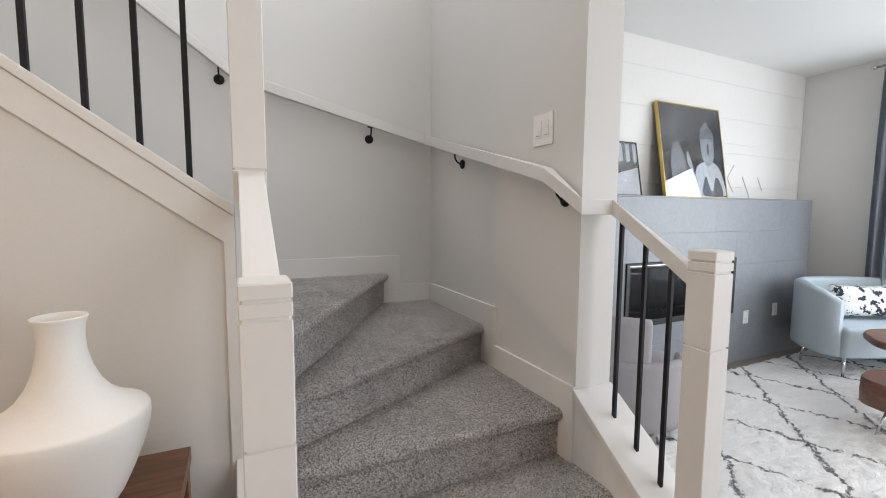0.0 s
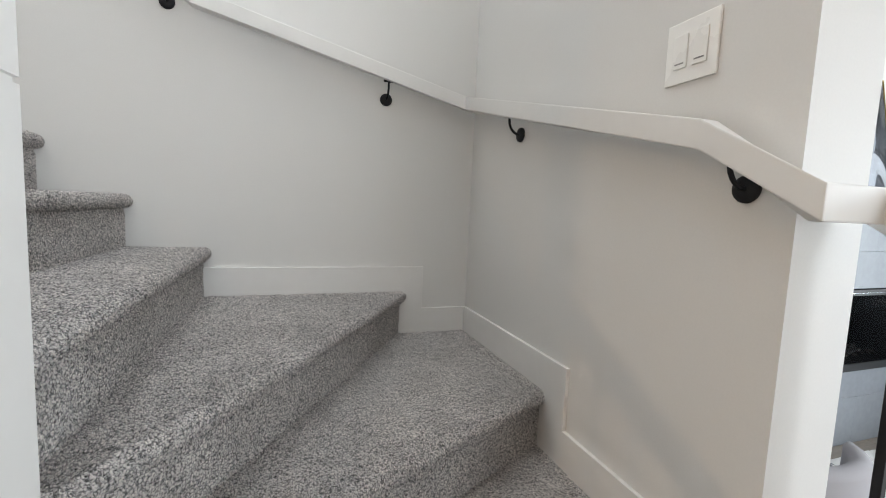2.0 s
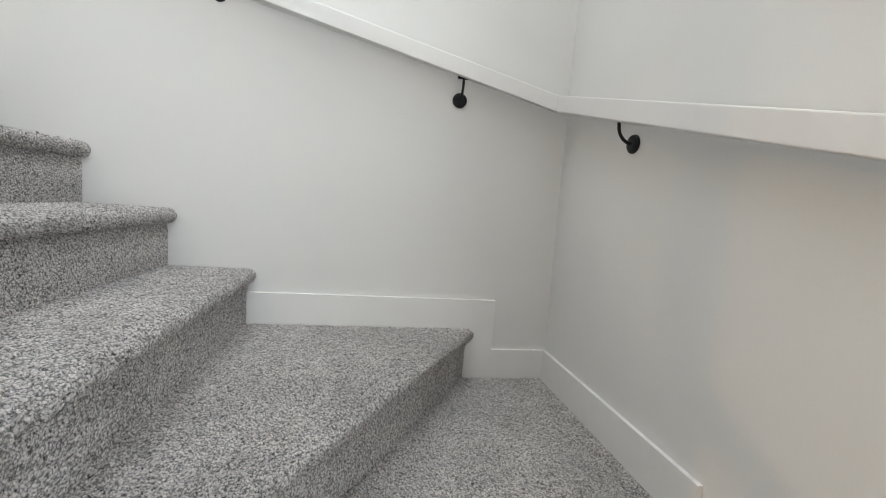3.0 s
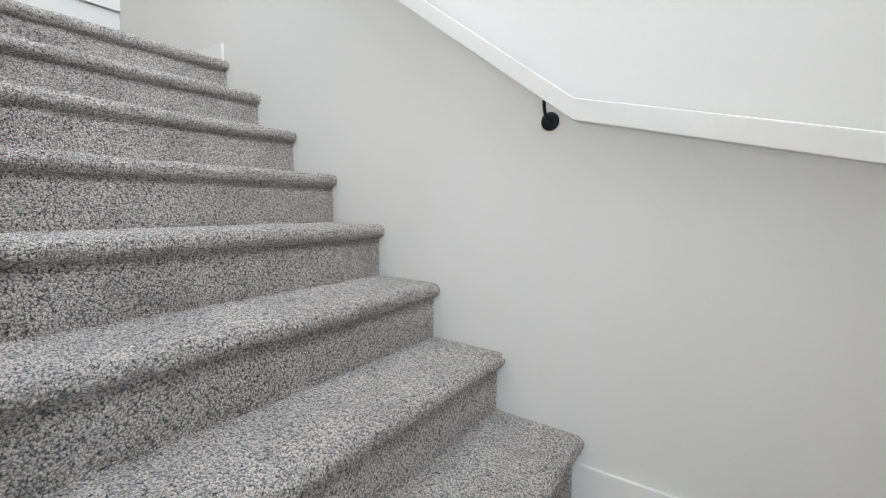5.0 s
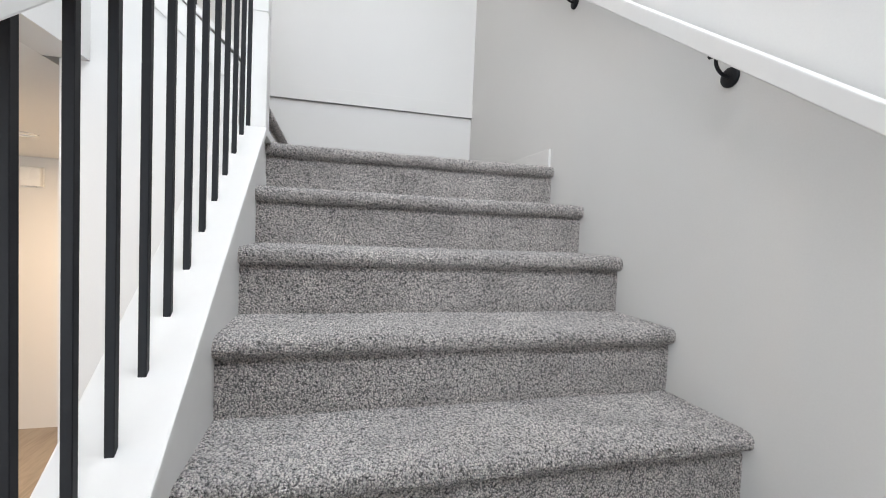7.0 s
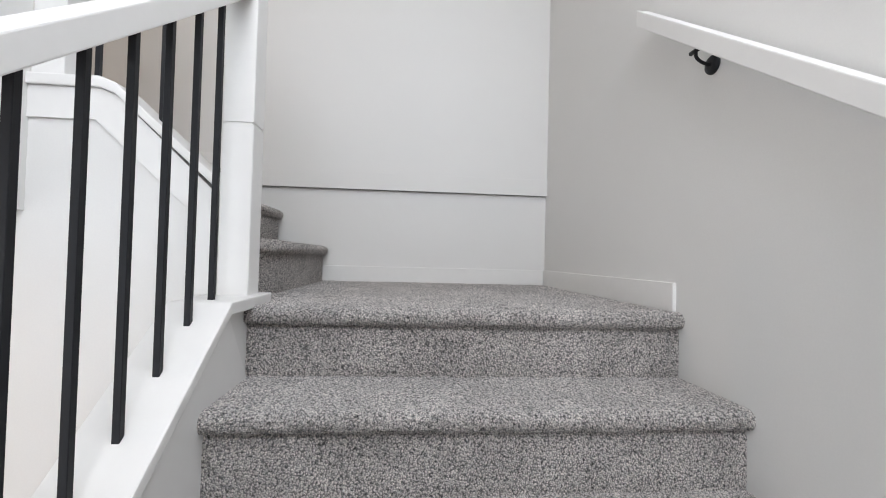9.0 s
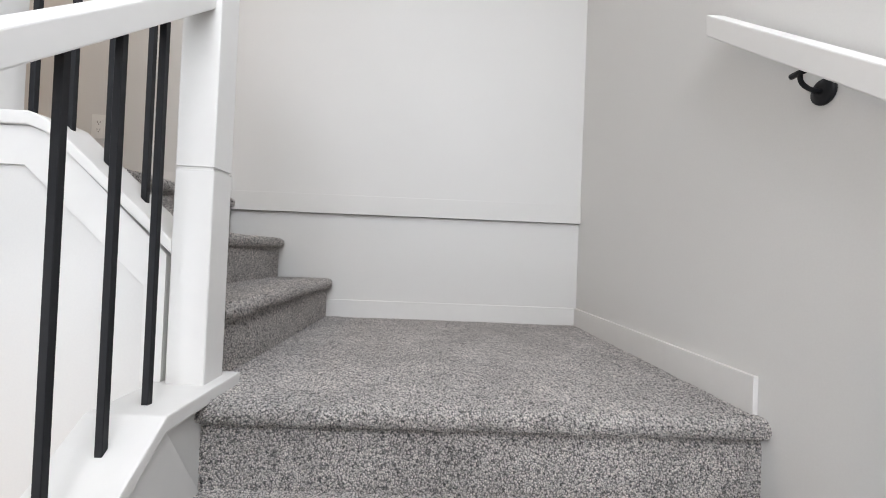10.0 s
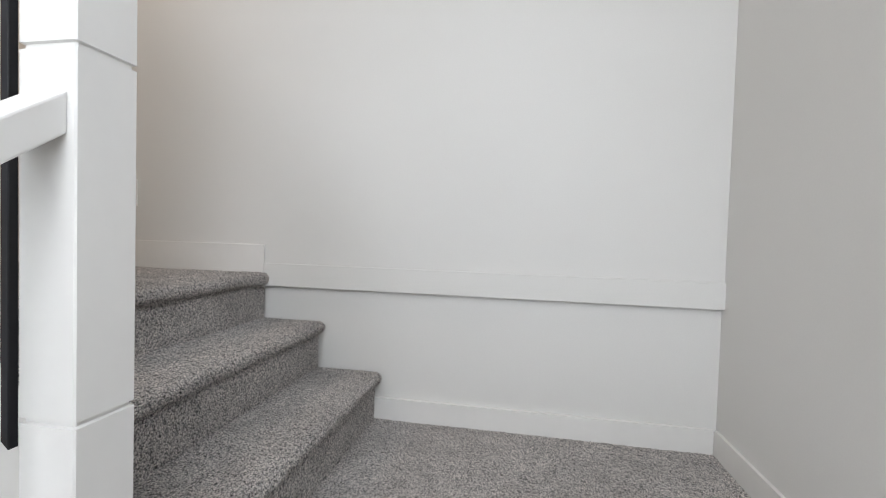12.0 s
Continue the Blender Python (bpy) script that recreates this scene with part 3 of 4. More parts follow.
PLANK = wood_material("floor_plank", (0.13, 0.105, 0.085), (0.3, 0.26, 0.22), "x", 6, 0.45, 0.3)
WALNUT = wood_material("walnut", (0.085, 0.035, 0.018), (0.24, 0.105, 0.05), "x", 8, 0.38)
SLAB = wood_material("live_edge_wood", (0.09, 0.04, 0.028), (0.24, 0.115, 0.08), "y", 7, 0.4)
RUG = rug_material()
TILE = material("grey_tile", (0.235, 0.25, 0.272), 0.36, 0.12, 2.2, 30, 0.03, 0.0006, by_object=0.15)
GROUT = material("grout", (0.23, 0.24, 0.255), 0.9, 0.08)
SHIP = material("shiplap_paint", (0.76, 0.752, 0.728), 0.5, 0.025, 2, 40, 0.04, 0.0008, by_object=0.3)
BLUE = material("pale_blue_fabric", (0.46, 0.53, 0.58), 0.9, 0.05, 4, 420, 0.3, 0.001)
GREY = material("pale_grey_fabric", (0.34, 0.325, 0.335), 0.9, 0.05, 4, 420, 0.3, 0.001)
CURT = material("blue_grey_curtain", (0.42, 0.465, 0.53), 0.85, 0.08, 3, 300, 0.25, 0.001)
STEEL = material("chrome", (0.75, 0.75, 0.76), 0.15, 0.03, 5, 50, 0.0, metal=1.0)
GOLD = material("gold_frame", (0.62, 0.44, 0.16), 0.3, 0.08, 10, 80, 0.03, metal=1.0)
BLACK = material("black_enamel", (0.01, 0.01, 0.011), 0.45, 0.1, 6, 60, 0.0)
CERAM = material("white_ceramic", (0.8, 0.78, 0.75), 0.55, 0.03, 5, 220, 0.12, 0.0006)
PILLOW = splotch_material("ink_splotch_fabric", (0.75, 0.75, 0.74), (0.02, 0.022, 0.04), 17, 0.53)
EMBER = material("fire_glass", (0.09, 0.085, 0.08), 0.3, 0.5, 30, 120, 0.6, 0.01)
GLASS = glass_material("clear_glass")
FIREPANE = glass_material("smoked_glass", (0.36, 0.36, 0.37), 0.03)
FIREPANE.node_tree.nodes["Principled BSDF"].inputs["IOR"].default_value = 1.1

# ---- living room ----
structure("wall_fireplace_backing", boxes((0.1705, 4.06, -0.045, 0.0, 0, CEIL1)), PAINT, "wall behind the shiplap", "wall")
ship = thing("wall_shiplap", "white painted wide shiplap boards", "wall", kind="structure")
for z0, z1 in ((1.0, 1.2394), (1.2406, 1.5394), (1.5406, 1.8394), (1.8406, 2.1394), (2.1406, 2.4394), (2.4406, 2.659)):
    part("board", box(bmesh.new(), 0.172, 4.058, -0.062, -0.046, z0, z1, 0.0012, 1), SHIP, ship)

fire = thing("fireplace", "grey tiled fireplace block with a long black glass firebox", "fireplace")
FX0, FX1, FY = 0.66, 3.80, -0.31
bm = bmesh.new()
for r in ((FX0, FX1, FY + 0.012, -0.063, 0, 0.455), (FX0, FX1, FY + 0.012, -0.063, 0.935, 1.412), (FX0, 1.40, FY + 0.012, -0.063, 0.455, 0.935), (2.68, FX1, FY + 0.012, -0.063, 0.455, 0.935), (1.40, 2.68, -0.09, -0.063, 0.455, 0.935)):
    box(bm, *r)
part("core", bm, GROUT, fire)
rowz = [0.002, 0.292, 0.582, 0.872, 1.152, 1.418]
for k, (z0, z1) in enumerate(zip(rowz, rowz[1:])):
    x = FX0 - (0.45 if k % 2 else 0.0) - 0.1
    while x < FX1:
        a, b = max(FX0, x) + 0.0002, min(FX1, x + 0.915) - 0.0002
        x += 0.915
        spans = [(a, b, z0, z1)] if b - a > 0.01 else []
        if k in (1, 2, 3) and b > 1.40 and a < 2.68:
            spans = []
            if a < 1.39:
                spans.append((a, 1.399, z0, z1))
            if b > 2.69:
                spans.append((2.681, b, z0, z1))
            m0, m1 = max(a, 1.40), min(b, 2.68)
            if k == 1:
                spans.append((m0, m1, z0, 0.452))
            if k == 3:
                spans.append((m0, m1, 0.938, z1))
        for p, q, u, v in spans:
            part("tile", box(bmesh.new(), p, q, FY, FY + 0.0118, u + 0.0008, v - 0.0008, 0.0005, 1), TILE, fire)
for k, (z0, z1) in enumerate(zip(rowz, rowz[1:])):
    part("tile", box(bmesh.new(), FX1 + 0.0002, FX1 + 0.012, FY, -0.064, z0 + 0.001, z1 - 0.001, 0.001, 1), TILE, fire)
part("mantel_slab", box(bmesh.new(), FX0 - 0.002, FX1 + 0.013, FY - 0.002, -0.064, 1.4185, 1.43, 0.0015, 1), TILE, fire)
box_bm = bmesh.new()
for r in ((1.402, 2.678, FY - 0.012, -0.1, 0.457, 0.5), (1.402, 2.678, FY - 0.012, -0.1, 0.9, 0.933), (1.402, 1.435, FY - 0.012, -0.1, 0.5, 0.9), (2.645, 2.678, FY - 0.012, -0.1, 0.5, 0.9), (1.402, 2.678, -0.1, -0.091, 0.457, 0.933)):
    box(box_bm, *r)
insert = part("firebox", box_bm, BLACK, fire, "black metal firebox")
bm = bmesh.new()
rng = random.Random(4)
for k in range(150):
    s = rng.uniform(0.006, 0.014)
    cx, cy = rng.uniform(1.46, 2.62), rng.uniform(-0.26, -0.14)
    bmesh.ops.create_icosphere(bm, subdivisions=1, radius=s, matrix=Matrix.Translation((cx, cy, 0.515 + rng.uniform(0, 0.03))))
tagged(part("fire_glass", bm, EMBER, insert), kind="stuff")
pane = part("glass_pane", box(bmesh.new(), 1.436, 2.644, FY - 0.004, FY + 0.001, 0.501, 0.899), FIREPANE, insert)
pane.visible_shadow = False
part("vent_strip", box(bmesh.new(), 1.43, 2.65, FY - 0.016, FY - 0.0125, 0.914, 0.917), STEEL, insert)


def outlet(name, x, z, y, face):
    """A wall outlet with a plate, a socket face and its slots; face: 'y' looks south, 'x' looks east."""
    t = thing(name, "white duplex wall outlet", "outlet", (0, 0, 0), group="wall outlets")

    def bx(a0, a1, d0, d1, z0, z1, bev=0.0):
        if face == "y":
            return box(bmesh.new(), x + a0, x + a1, y - d1, y - d0, z + z0, z + z1, bev)
        return box(bmesh.new(), y + d0, y + d1, x + a0, x + a1, z + z0, z + z1, bev)
    part("plate", bx(-0.036, 0.036, 0.0003, 0.006, -0.058, 0.058, 0.002), PLASTIC, t)
    part("socket", bx(-0.017, 0.017, 0.0061, 0.0085, -0.034, 0.034, 0.001), PLASTIC, t)
    for s in (-0.018, 0.018):
        for u in (-0.0065, 0.0065):
            part("slot", bx(u - 0.0014, u + 0.0014, 0.0086, 0.0089, s - 0.002, s + 0.0065), BLACK, t)
        part("slot", bx(-0.0025, 0.0025, 0.0086, 0.0089, s - 0.0105, s - 0.006), BLACK, t)
    return t


outlet("wall_outlet", 2.875, 0.40, FY, "y")
outlet("wall_outlet", 3.31, 0.43, FY, "y")
outlet("wall_outlet", -2.36, 3.28, XE, "x")

# pictures on the mantel
PRINT_D = splotch_material("print_dark_foliage", (0.006, 0.0065, 0.008), (0.045, 0.048, 0.055), 7, 0.5)
STONE_REFLECT_P = material("stone_and_reflection_grey", (0.23, 0.25, 0.275), 0.4, 0.4, 8, 45, 0.0)
STONE_S = material("print_stone_dark", (0.12, 0.128, 0.145), 0.4, 0.5, 20, 90, 0.0)
STONE_REFLECT_Q = material("stone_and_reflection_pale", (0.36, 0.38, 0.41), 0.4, 0.25, 8, 45, 0.0)
PRINT_W = material("print_shade", (0.035, 0.038, 0.045), 0.4, 0.3, 6, 45, 0.0)


def leaning(name, label, x0, x1, z0, h, y_foot, y_top, gilt):
    t = thing(name, label, "picture", (0, 0, 0))
    lean = math.atan2(y_top - y_foot, h)
    m = Matrix.Translation(((x0 + x1) / 2, y_foot, z0)) @ Matrix.Rotation(-lean, 4, "X")
    w = (x1 - x0) / 2
    t.matrix_world = m
    bm = bmesh.new()
    for r in ((-w, -w + 0.008, -0.0, 0.028, 0, h), (w - 0.008, w, 0, 0.028, 0, h), (-w + 0.008, w - 0.008, 0, 0.028, 0, 0.008), (-w + 0.008, w - 0.008, 0, 0.028, h - 0.008, h)):
        box(bm, *r)
    part("frame", bm, gilt, t, "slim gold-edged frame")
    part("print", box(bmesh.new(), -w + 0.008, w - 0.008, 0.006, 0.02, 0.008, h - 0.008), PRINT_D, t, "dark black and white print")
    return t, w


def blob(points, n=8):
    """A closed smooth outline through a few points."""
    out = []
    k = len(points)
    for i in range(k):
        p0, p1, p2, p3 = (Vector(points[(i + d) % k]) for d in (-1, 0, 1, 2))
        for s in range(n):
            u = s / n
            out.append(0.5 * ((2 * p1) + (p2 - p0) * u + (2 * p0 - 5 * p1 + 4 * p2 - p3) * u * u + (3 * p1 - p0 - 3 * p2 + p3) * u ** 3))
    return out


def flat(name, pts, y, mat, parent):
    bm = bmesh.new()
    bm.faces.new([bm.verts.new((p[0], y, p[1])) for p in blob(pts)])
    part(name, bm, mat, parent)


big, w = leaning("framed_picture", "black and white print of stone garden figures in a gold-edged frame", 1.89, 2.655, 1.4305, 0.765, -0.23, -0.10, GOLD)
flat("print_shape", [(-0.02, 0.02), (0.0, 0.2), (0.05, 0.27), (0.13, 0.3), (0.24, 0.3), (0.32, 0.24), (0.36, 0.12), (0.36, 0.02)], 0.0055, STONE_REFLECT_Q, big)
flat("print_shape", [(0.1, 0.42), (0.115, 0.32), (0.175, 0.265), (0.245, 0.32), (0.265, 0.42), (0.262, 0.5), (0.19, 0.54), (0.11, 0.5)], 0.005, STONE_REFLECT_P, big)
flat("print_shape", [(0.095, 0.49), (0.105, 0.56), (0.145, 0.6), (0.185, 0.655), (0.225, 0.6), (0.268, 0.56), (0.275, 0.49), (0.19, 0.5)], 0.0045, STONE_S, big)
flat("print_shape", [(-0.26, 0.02), (-0.285, 0.2), (-0.27, 0.34), (-0.24, 0.42), (-0.2, 0.455), (-0.16, 0.42), (-0.12, 0.33), (-0.1, 0.2), (-0.12, 0.02)], 0.0055, STONE_S, big)
flat("print_shape", [(-0.08, 0.36), (-0.085, 0.28), (-0.04, 0.22), (-0.02, 0.25), (-0.05, 0.33), (-0.065, 0.38)], 0.005, STONE_REFLECT_P, big)
flat("print_shape", [(0.08, 0.02), (0.09, 0.12), (0.13, 0.18), (0.16, 0.1), (0.2, 0.06), (0.25, 0.17), (0.3, 0.14), (0.32, 0.02)], 0.0045, PRINT_W, big)
flat("print_shape", [(0.185, 0.46), (0.2, 0.43), (0.197, 0.37), (0.178, 0.365), (0.172, 0.4)], 0.0042, PRINT_W, big)
pane = part("glass_pane", box(bmesh.new(), -w + 0.008, w - 0.008, 0.001, 0.0035, 0.008, 0.757), GLASS, big)
pane.visible_shadow = False
small, w = leaning("framed_picture", "smaller glazed picture with painted grey and pale reflections beside the large picture", 1.22, 1.665, 1.4305, 0.415, -0.2, -0.12, BLACK)
# reflection of roof slats and bright sky, painted as flat shapes behind the glass
for k in range(6):
    x = -0.2 + 0.075 * k
    bm = bmesh.new()
    bm.faces.new([bm.verts.new(p) for p in ((x, 0.0055, 0.4), (x + 0.04, 0.0055, 0.4), (x + 0.04, 0.0055, 0.27), (x, 0.0055, 0.25))])
    part("print_band", bm, STONE_REFLECT_P, small)
bm = bmesh.new()
bm.faces.new([bm.verts.new(p) for p in ((-0.2, 0.0055, 0.01), (0.21, 0.0055, 0.01), (0.21, 0.0055, 0.22), (-0.2, 0.0055, 0.12))])
part("print_band", bm, STONE_REFLECT_Q, small)
pane = part("glass_pane", box(bmesh.new(), -w + 0.008, w - 0.008, 0.001, 0.0035, 0.008, 0.407), GLASS, small)
pane.visible_shadow = False

# white wooden strips fixed on the shiplap
decor = thing("wall_decoration", "white angular wooden strips on the shiplap wall", "wall art")
for a, b in (((2.76, 1.93), (3.28, 1.93)), ((2.76, 1.745), (2.98, 1.745)), ((2.99, 1.74), (2.90, 1.62)), ((2.90, 1.62), (2.99, 1.5)), ((2.80, 1.47), (3.02, 1.45)), ((3.12, 1.64), (3.25, 1.45)), ((3.36, 1.64), (3.44, 1.52))):
    p, q = Vector((a[0], -0.0628, a[1])), Vector((b[0], -0.0628, b[1]))
    d = (q - p).normalized()
    s = d.cross(Vector((0, 1, 0))) * 0.006
    bm = bmesh.new()
    lo = [bm.verts.new(v) for v in (p - s, q - s, q + s, p + s)]
    hi = [bm.verts.new(v.co + Vector((0, -0.006, 0))) for v in lo]
    bm.faces.new(lo); bm.faces.new(hi[::-1])
    for i in range(4):
        bm.faces.new((lo[i], lo[(i + 1) % 4], hi[(i + 1) % 4], hi[i]))
    bmesh.ops.recalc_face_normals(bm, faces=bm.faces[:])
    part("strip", bm, SHIP, decor)

# rug
rows = [[(x, y, 0.016) for x in np.linspace(0.75, 3.95, 150)] for y in np.linspace(-0.40, -3.3, 140)]
rug_rows = np.array(rows)
rng = np.random.RandomState(8)
rug_rows[:, :, 2] += rng.uniform(-0.01, 0.014, rug_rows.shape[:2])
rug_rows[[0, -1], :, 2] = 0.002
rug_rows[:, [0, -1], 2] = 0.002
rug_rows[[0, -1], :, 1] += rng.uniform(-0.012, 0.012, (2, rug_rows.shape[1]))
nv, nu = rug_rows.shape[:2]
idx = np.arange(nv * nu).reshape(nv, nu)
me = bpy.data.meshes.new("rug")
me.from_pydata(rug_rows.reshape(-1, 3).tolist(), [], np.stack([idx[:-1, :-1], idx[1:, :-1], idx[1:, 1:], idx[:-1, 1:]], -1).reshape(-1, 4).tolist())
me.polygons.foreach_set("use_smooth", [True] * len(me.polygons))
me.materials.append(RUG)
tagged(new("rug", me), "white shag rug with a dark grey diamond trellis", "rug")


def soft_shell(bm, arc, z0, z1, thick, rim=0.03):
    """An upright padded shell along an arc of (x, y, height factor), with a rounded rim."""
    n = len(arc)
    rings = []
    for k, (x, y, f) in enumerate(arc):
        a, b = Vector(arc[max(k - 1, 0)][:2]), Vector(arc[min(k + 1, n - 1)][:2])
        d = (b - a).normalized()
        nrm = Vector((-d.y, d.x))
        zt = z0 + (z1 - z0) * f
        prof = [(thick * 0.42, z0), (thick / 2, z0 + 0.05), (thick / 2, zt - rim)] + [(thick / 2 * math.cos(t), zt - rim + rim * math.sin(t)) for t in np.linspace(0.3, math.pi - 0.3, 7)] + [(-thick / 2, zt - rim), (-thick / 2, z0 + 0.05), (-thick * 0.42, z0)]
        e = 0.55 if k in (0, n - 1) else 1.0
        rings.append([bm.verts.new((x + nrm.x * o * e, y + nrm.y * o * e, z)) for o, z in prof])
    m = len(rings[0])
    for q, r in zip(rings, rings[1:]):
        for i in range(m):
            bm.faces.new((q[i], q[(i + 1) % m], r[(i + 1) % m], r[i])).smooth = True
    bm.faces.new(rings[0][::-1])
    bm.faces.new(rings[-1])
    bmesh.ops.recalc_face_normals(bm, faces=bm.faces[:])
    return bm


def cushion(bm, x0, x1, y0, y1, z0, z1, puff=0.02, bevel=0.03):
    box(bm, x0, x1, y0, y1, z0, z1, bevel, 4)
    for f in bm.faces:
        f.smooth = True
    c = Vector(((x0 + x1) / 2, (y0 + y1) / 2))
    for v in bm.verts:
        if v.co.z > (z0 + z1) / 2:
            u = max(abs(v.co.x - c.x) / (x1 - x0), abs(v.co.y - c.y) / (y1 - y0)) * 2
            v.co.z += puff * (1 - u * u)
    return bm


# pale blue settee in the corner, local: front towards -y
settee = thing("armchair", "pale blue upholstered settee with a curved back on chrome legs", "armchair", (3.56, -0.8, 0))
settee.rotation_euler = (0, 0, radians(-25))
W2, D2 = 0.44, 0.3
arc = [(-W2 + 0.03, -D2, 0.80), (-W2 - 0.01, -D2 + 0.1, 0.9), (-W2, -0.02, 0.98), (-W2 + 0.06, 0.14, 1), (-W2 + 0.17, 0.22, 1), (-0.1, 0.245, 1), (0.1, 0.245, 1), (W2 - 0.17, 0.22, 1), (W2 - 0.06, 0.14, 1), (W2 - 0.0, -0.02, 0.98), (W2 + 0.01, -D2 + 0.1, 0.9), (W2 - 0.03, -D2, 0.8)]
smooth_arc = []
for k in range(len(arc) - 1):
    for s in range(3):
        smooth_arc.append(tuple(lerp(arc[k][i], arc[k + 1][i], s / 3) for i in range(3)))
smooth_arc.append(arc[-1])
part("back_shell", soft_shell(bmesh.new(), smooth_arc, 0.2, 0.75, 0.085), BLUE, settee)
part("seat", cushion(bmesh.new(), -W2 + 0.05, W2 - 0.05, -D2 - 0.03, 0.2, 0.19, 0.43, 0.015, 0.035), BLUE, settee)
for x in (-0.3, 0.3):
    for y in (-0.23, 0.15):
        part("leg", tube(bmesh.new(), [(x, y, 0.2), (x * 1.03, y * 1.06, 0.014)], [0.014, 0.01], 10), STEEL, settee)
cush = thing("pillow", "white lumbar pillow with dark ink splotches on the settee", "pillow", (3.59, -0.865, 0.452))
cush.rotation_euler = (radians(-14), 0, radians(-25))
bm = bmesh.new()
gx, gz = 26, 14
for side in (1, -1):
    grid = [[bm.verts.new((lerp(-0.29, 0.29, i / gx), side * -0.075 * (max(0, 1 - (2 * i / gx - 1) ** 4) * max(0, 1 - (2 * j / gz - 1) ** 4)) ** 0.5, 0.01 + lerp(0, 0.25, j / gz) + 0.012 * ((2 * i / gx - 1) ** 2) * (1 if j > gz / 2 else -0.5))) for i in range(gx + 1)] for j in range(gz + 1)]
    for j in range(gz):
        for i in range(gx):
            bm.faces.new((grid[j][i], grid[j][i + 1], grid[j + 1][i + 1], grid[j + 1][i])).smooth = True
bmesh.ops.remove_doubles(bm, verts=bm.verts[:], dist=0.0005)
bmesh.ops.recalc_face_normals(bm, faces=bm.faces[:])
part("cover", bm, PILLOW, cush)

# pale grey tub chair beyond the balusters
tub = thing("armchair", "pale grey upholstered tub chair with a raised back", "armchair", (1.0, -0.68, 0))
tub.rotation_euler = (0, 0, radians(125))
rr = 0.3
arc = [(rr * 1.02 * math.cos(a), rr * math.sin(a) - 0.02, 0.97 if abs(a - math.pi / 2) < 1.3 else 0.93) for a in np.linspace(-0.35, math.pi + 0.35, 28)]
part("arm_shell", soft_shell(bmesh.new(), arc, 0.1, 0.5, 0.07), GREY, tub)
arc = [(0.25 * math.cos(a), 0.25 * math.sin(a), 1 - 0.12 * abs(math.cos(a)) ** 3) for a in np.linspace(0.92, math.pi - 0.92, 20)]
part("backrest", soft_shell(bmesh.new(), arc, 0.4, 0.73, 0.075, 0.035), GREY, tub)
part("seat", cushion(bmesh.new(), -0.23, 0.23, -0.28, 0.2, 0.2, 0.42, 0.02, 0.05), GREY, tub)
for x in (-0.2, 0.2):
    for y in (-0.18, 0.18):
        part("leg", tube(bmesh.new(), [(x, y, 0.2), (x * 1.1, y * 1.1, 0.02)], [0.016, 0.011], 10), STEEL, tub)


def slab_table(label, at, r, z, thick, feet, foot_r, seed):
    t = thing("coffee_table", label, "coffee table", at, group="live-edge tables")
    rng = random.Random(seed)
    ph = [rng.uniform(0, 6.28) for _ in range(4)]
    bm = bmesh.new()
    n = 56
    levels = ((0.9, z - thick), (0.985, z - thick + 0.008), (1.0, z - thick * 0.5), (0.985, z - 0.006), (0.965, z))
    rings = []
    for s, zz in levels:
        rings.append([bm.verts.new(((r * s * (1 + 0.05 * math.sin(2 * a + ph[0]) + 0.035 * math.sin(3 * a + ph[1]) + 0.02 * math.sin(7 * a + ph[2]) + 0.008 * math.sin(15 * a + ph[3] + zz * 40))) * math.cos(a), (r * s * (1 + 0.05 * math.sin(2 * a + ph[0]) + 0.035 * math.sin(3 * a + ph[1]) + 0.02 * math.sin(7 * a + ph[2]))) * math.sin(a), zz)) for a in (2 * math.pi * k / n for k in range(n))])
    for q, s in zip(rings, rings[1:]):
        for k in range(n):
            bm.faces.new((q[k], q[(k + 1) % n], s[(k + 1) % n], s[k])).smooth = True
    bm.faces.new(rings[0][::-1]); bm.faces.new(rings[-1])
    bmesh.ops.recalc_face_normals(bm, faces=bm.faces[:])
    part("tabletop", bm, SLAB, t)
    for k in range(feet):
        a = 2 * math.pi * k / feet + 2.6
        part("leg", tube(bmesh.new(), [(r * 0.6 * math.cos(a), r * 0.6 * math.sin(a), z - thick), (foot_r * math.cos(a), foot_r * math.sin(a), 0.012)], [0.009, 0.007], 8), STEEL, t)


slab_table("round live-edge wooden coffee table on slim metal legs", (3.1, -1.40, 0), 0.37, 0.45, 0.055, 3, 0.36, 3)
slab_table("low thick live-edge wooden side table on slim metal legs", (2.40, -1.53, 0), 0.24, 0.34, 0.16, 3, 0.2, 7)

# curtain on a rod
cur = thing("curtain", "blue-grey curtain panel on a metal rod", "curtain", (0, 0, 0))
bm = bmesh.new()
cols = []
for k in range(121):
    u = k / 120
    y = lerp(-0.69, -1.1, u)
    x = 3.95 + 0.035 * math.sin(u * 2 * math.pi * 5.5) + 0.008 * math.sin(u * 31)
    cols.append([bm.verts.new((x + 0.01 * math.sin(z * 2 + u * 9), y + 0.012 * math.sin(z * 1.3), z)) for z in np.linspace(0.03, 2.55, 14)])
for a, b in zip(cols, cols[1:]):
    for j in range(13):
        bm.faces.new((a[j], b[j], b[j + 1], a[j + 1])).smooth = True
bmesh.ops.solidify(bm, geom=bm.faces[:], thickness=0.003)
part("panel", bm, CURT, cur)
part("rod", tube(bmesh.new(), [(3.97, -0.62, 2.58), (3.97, -3.9, 2.58)], 0.012, 12), STEEL, cur)
bm = bmesh.new()
bmesh.ops.create_uvsphere(bm, u_segments=16, v_segments=10, radius=0.024, matrix=Matrix.Translation((3.97, -0.61, 2.58)))
part("finial", bm, STEEL, cur)
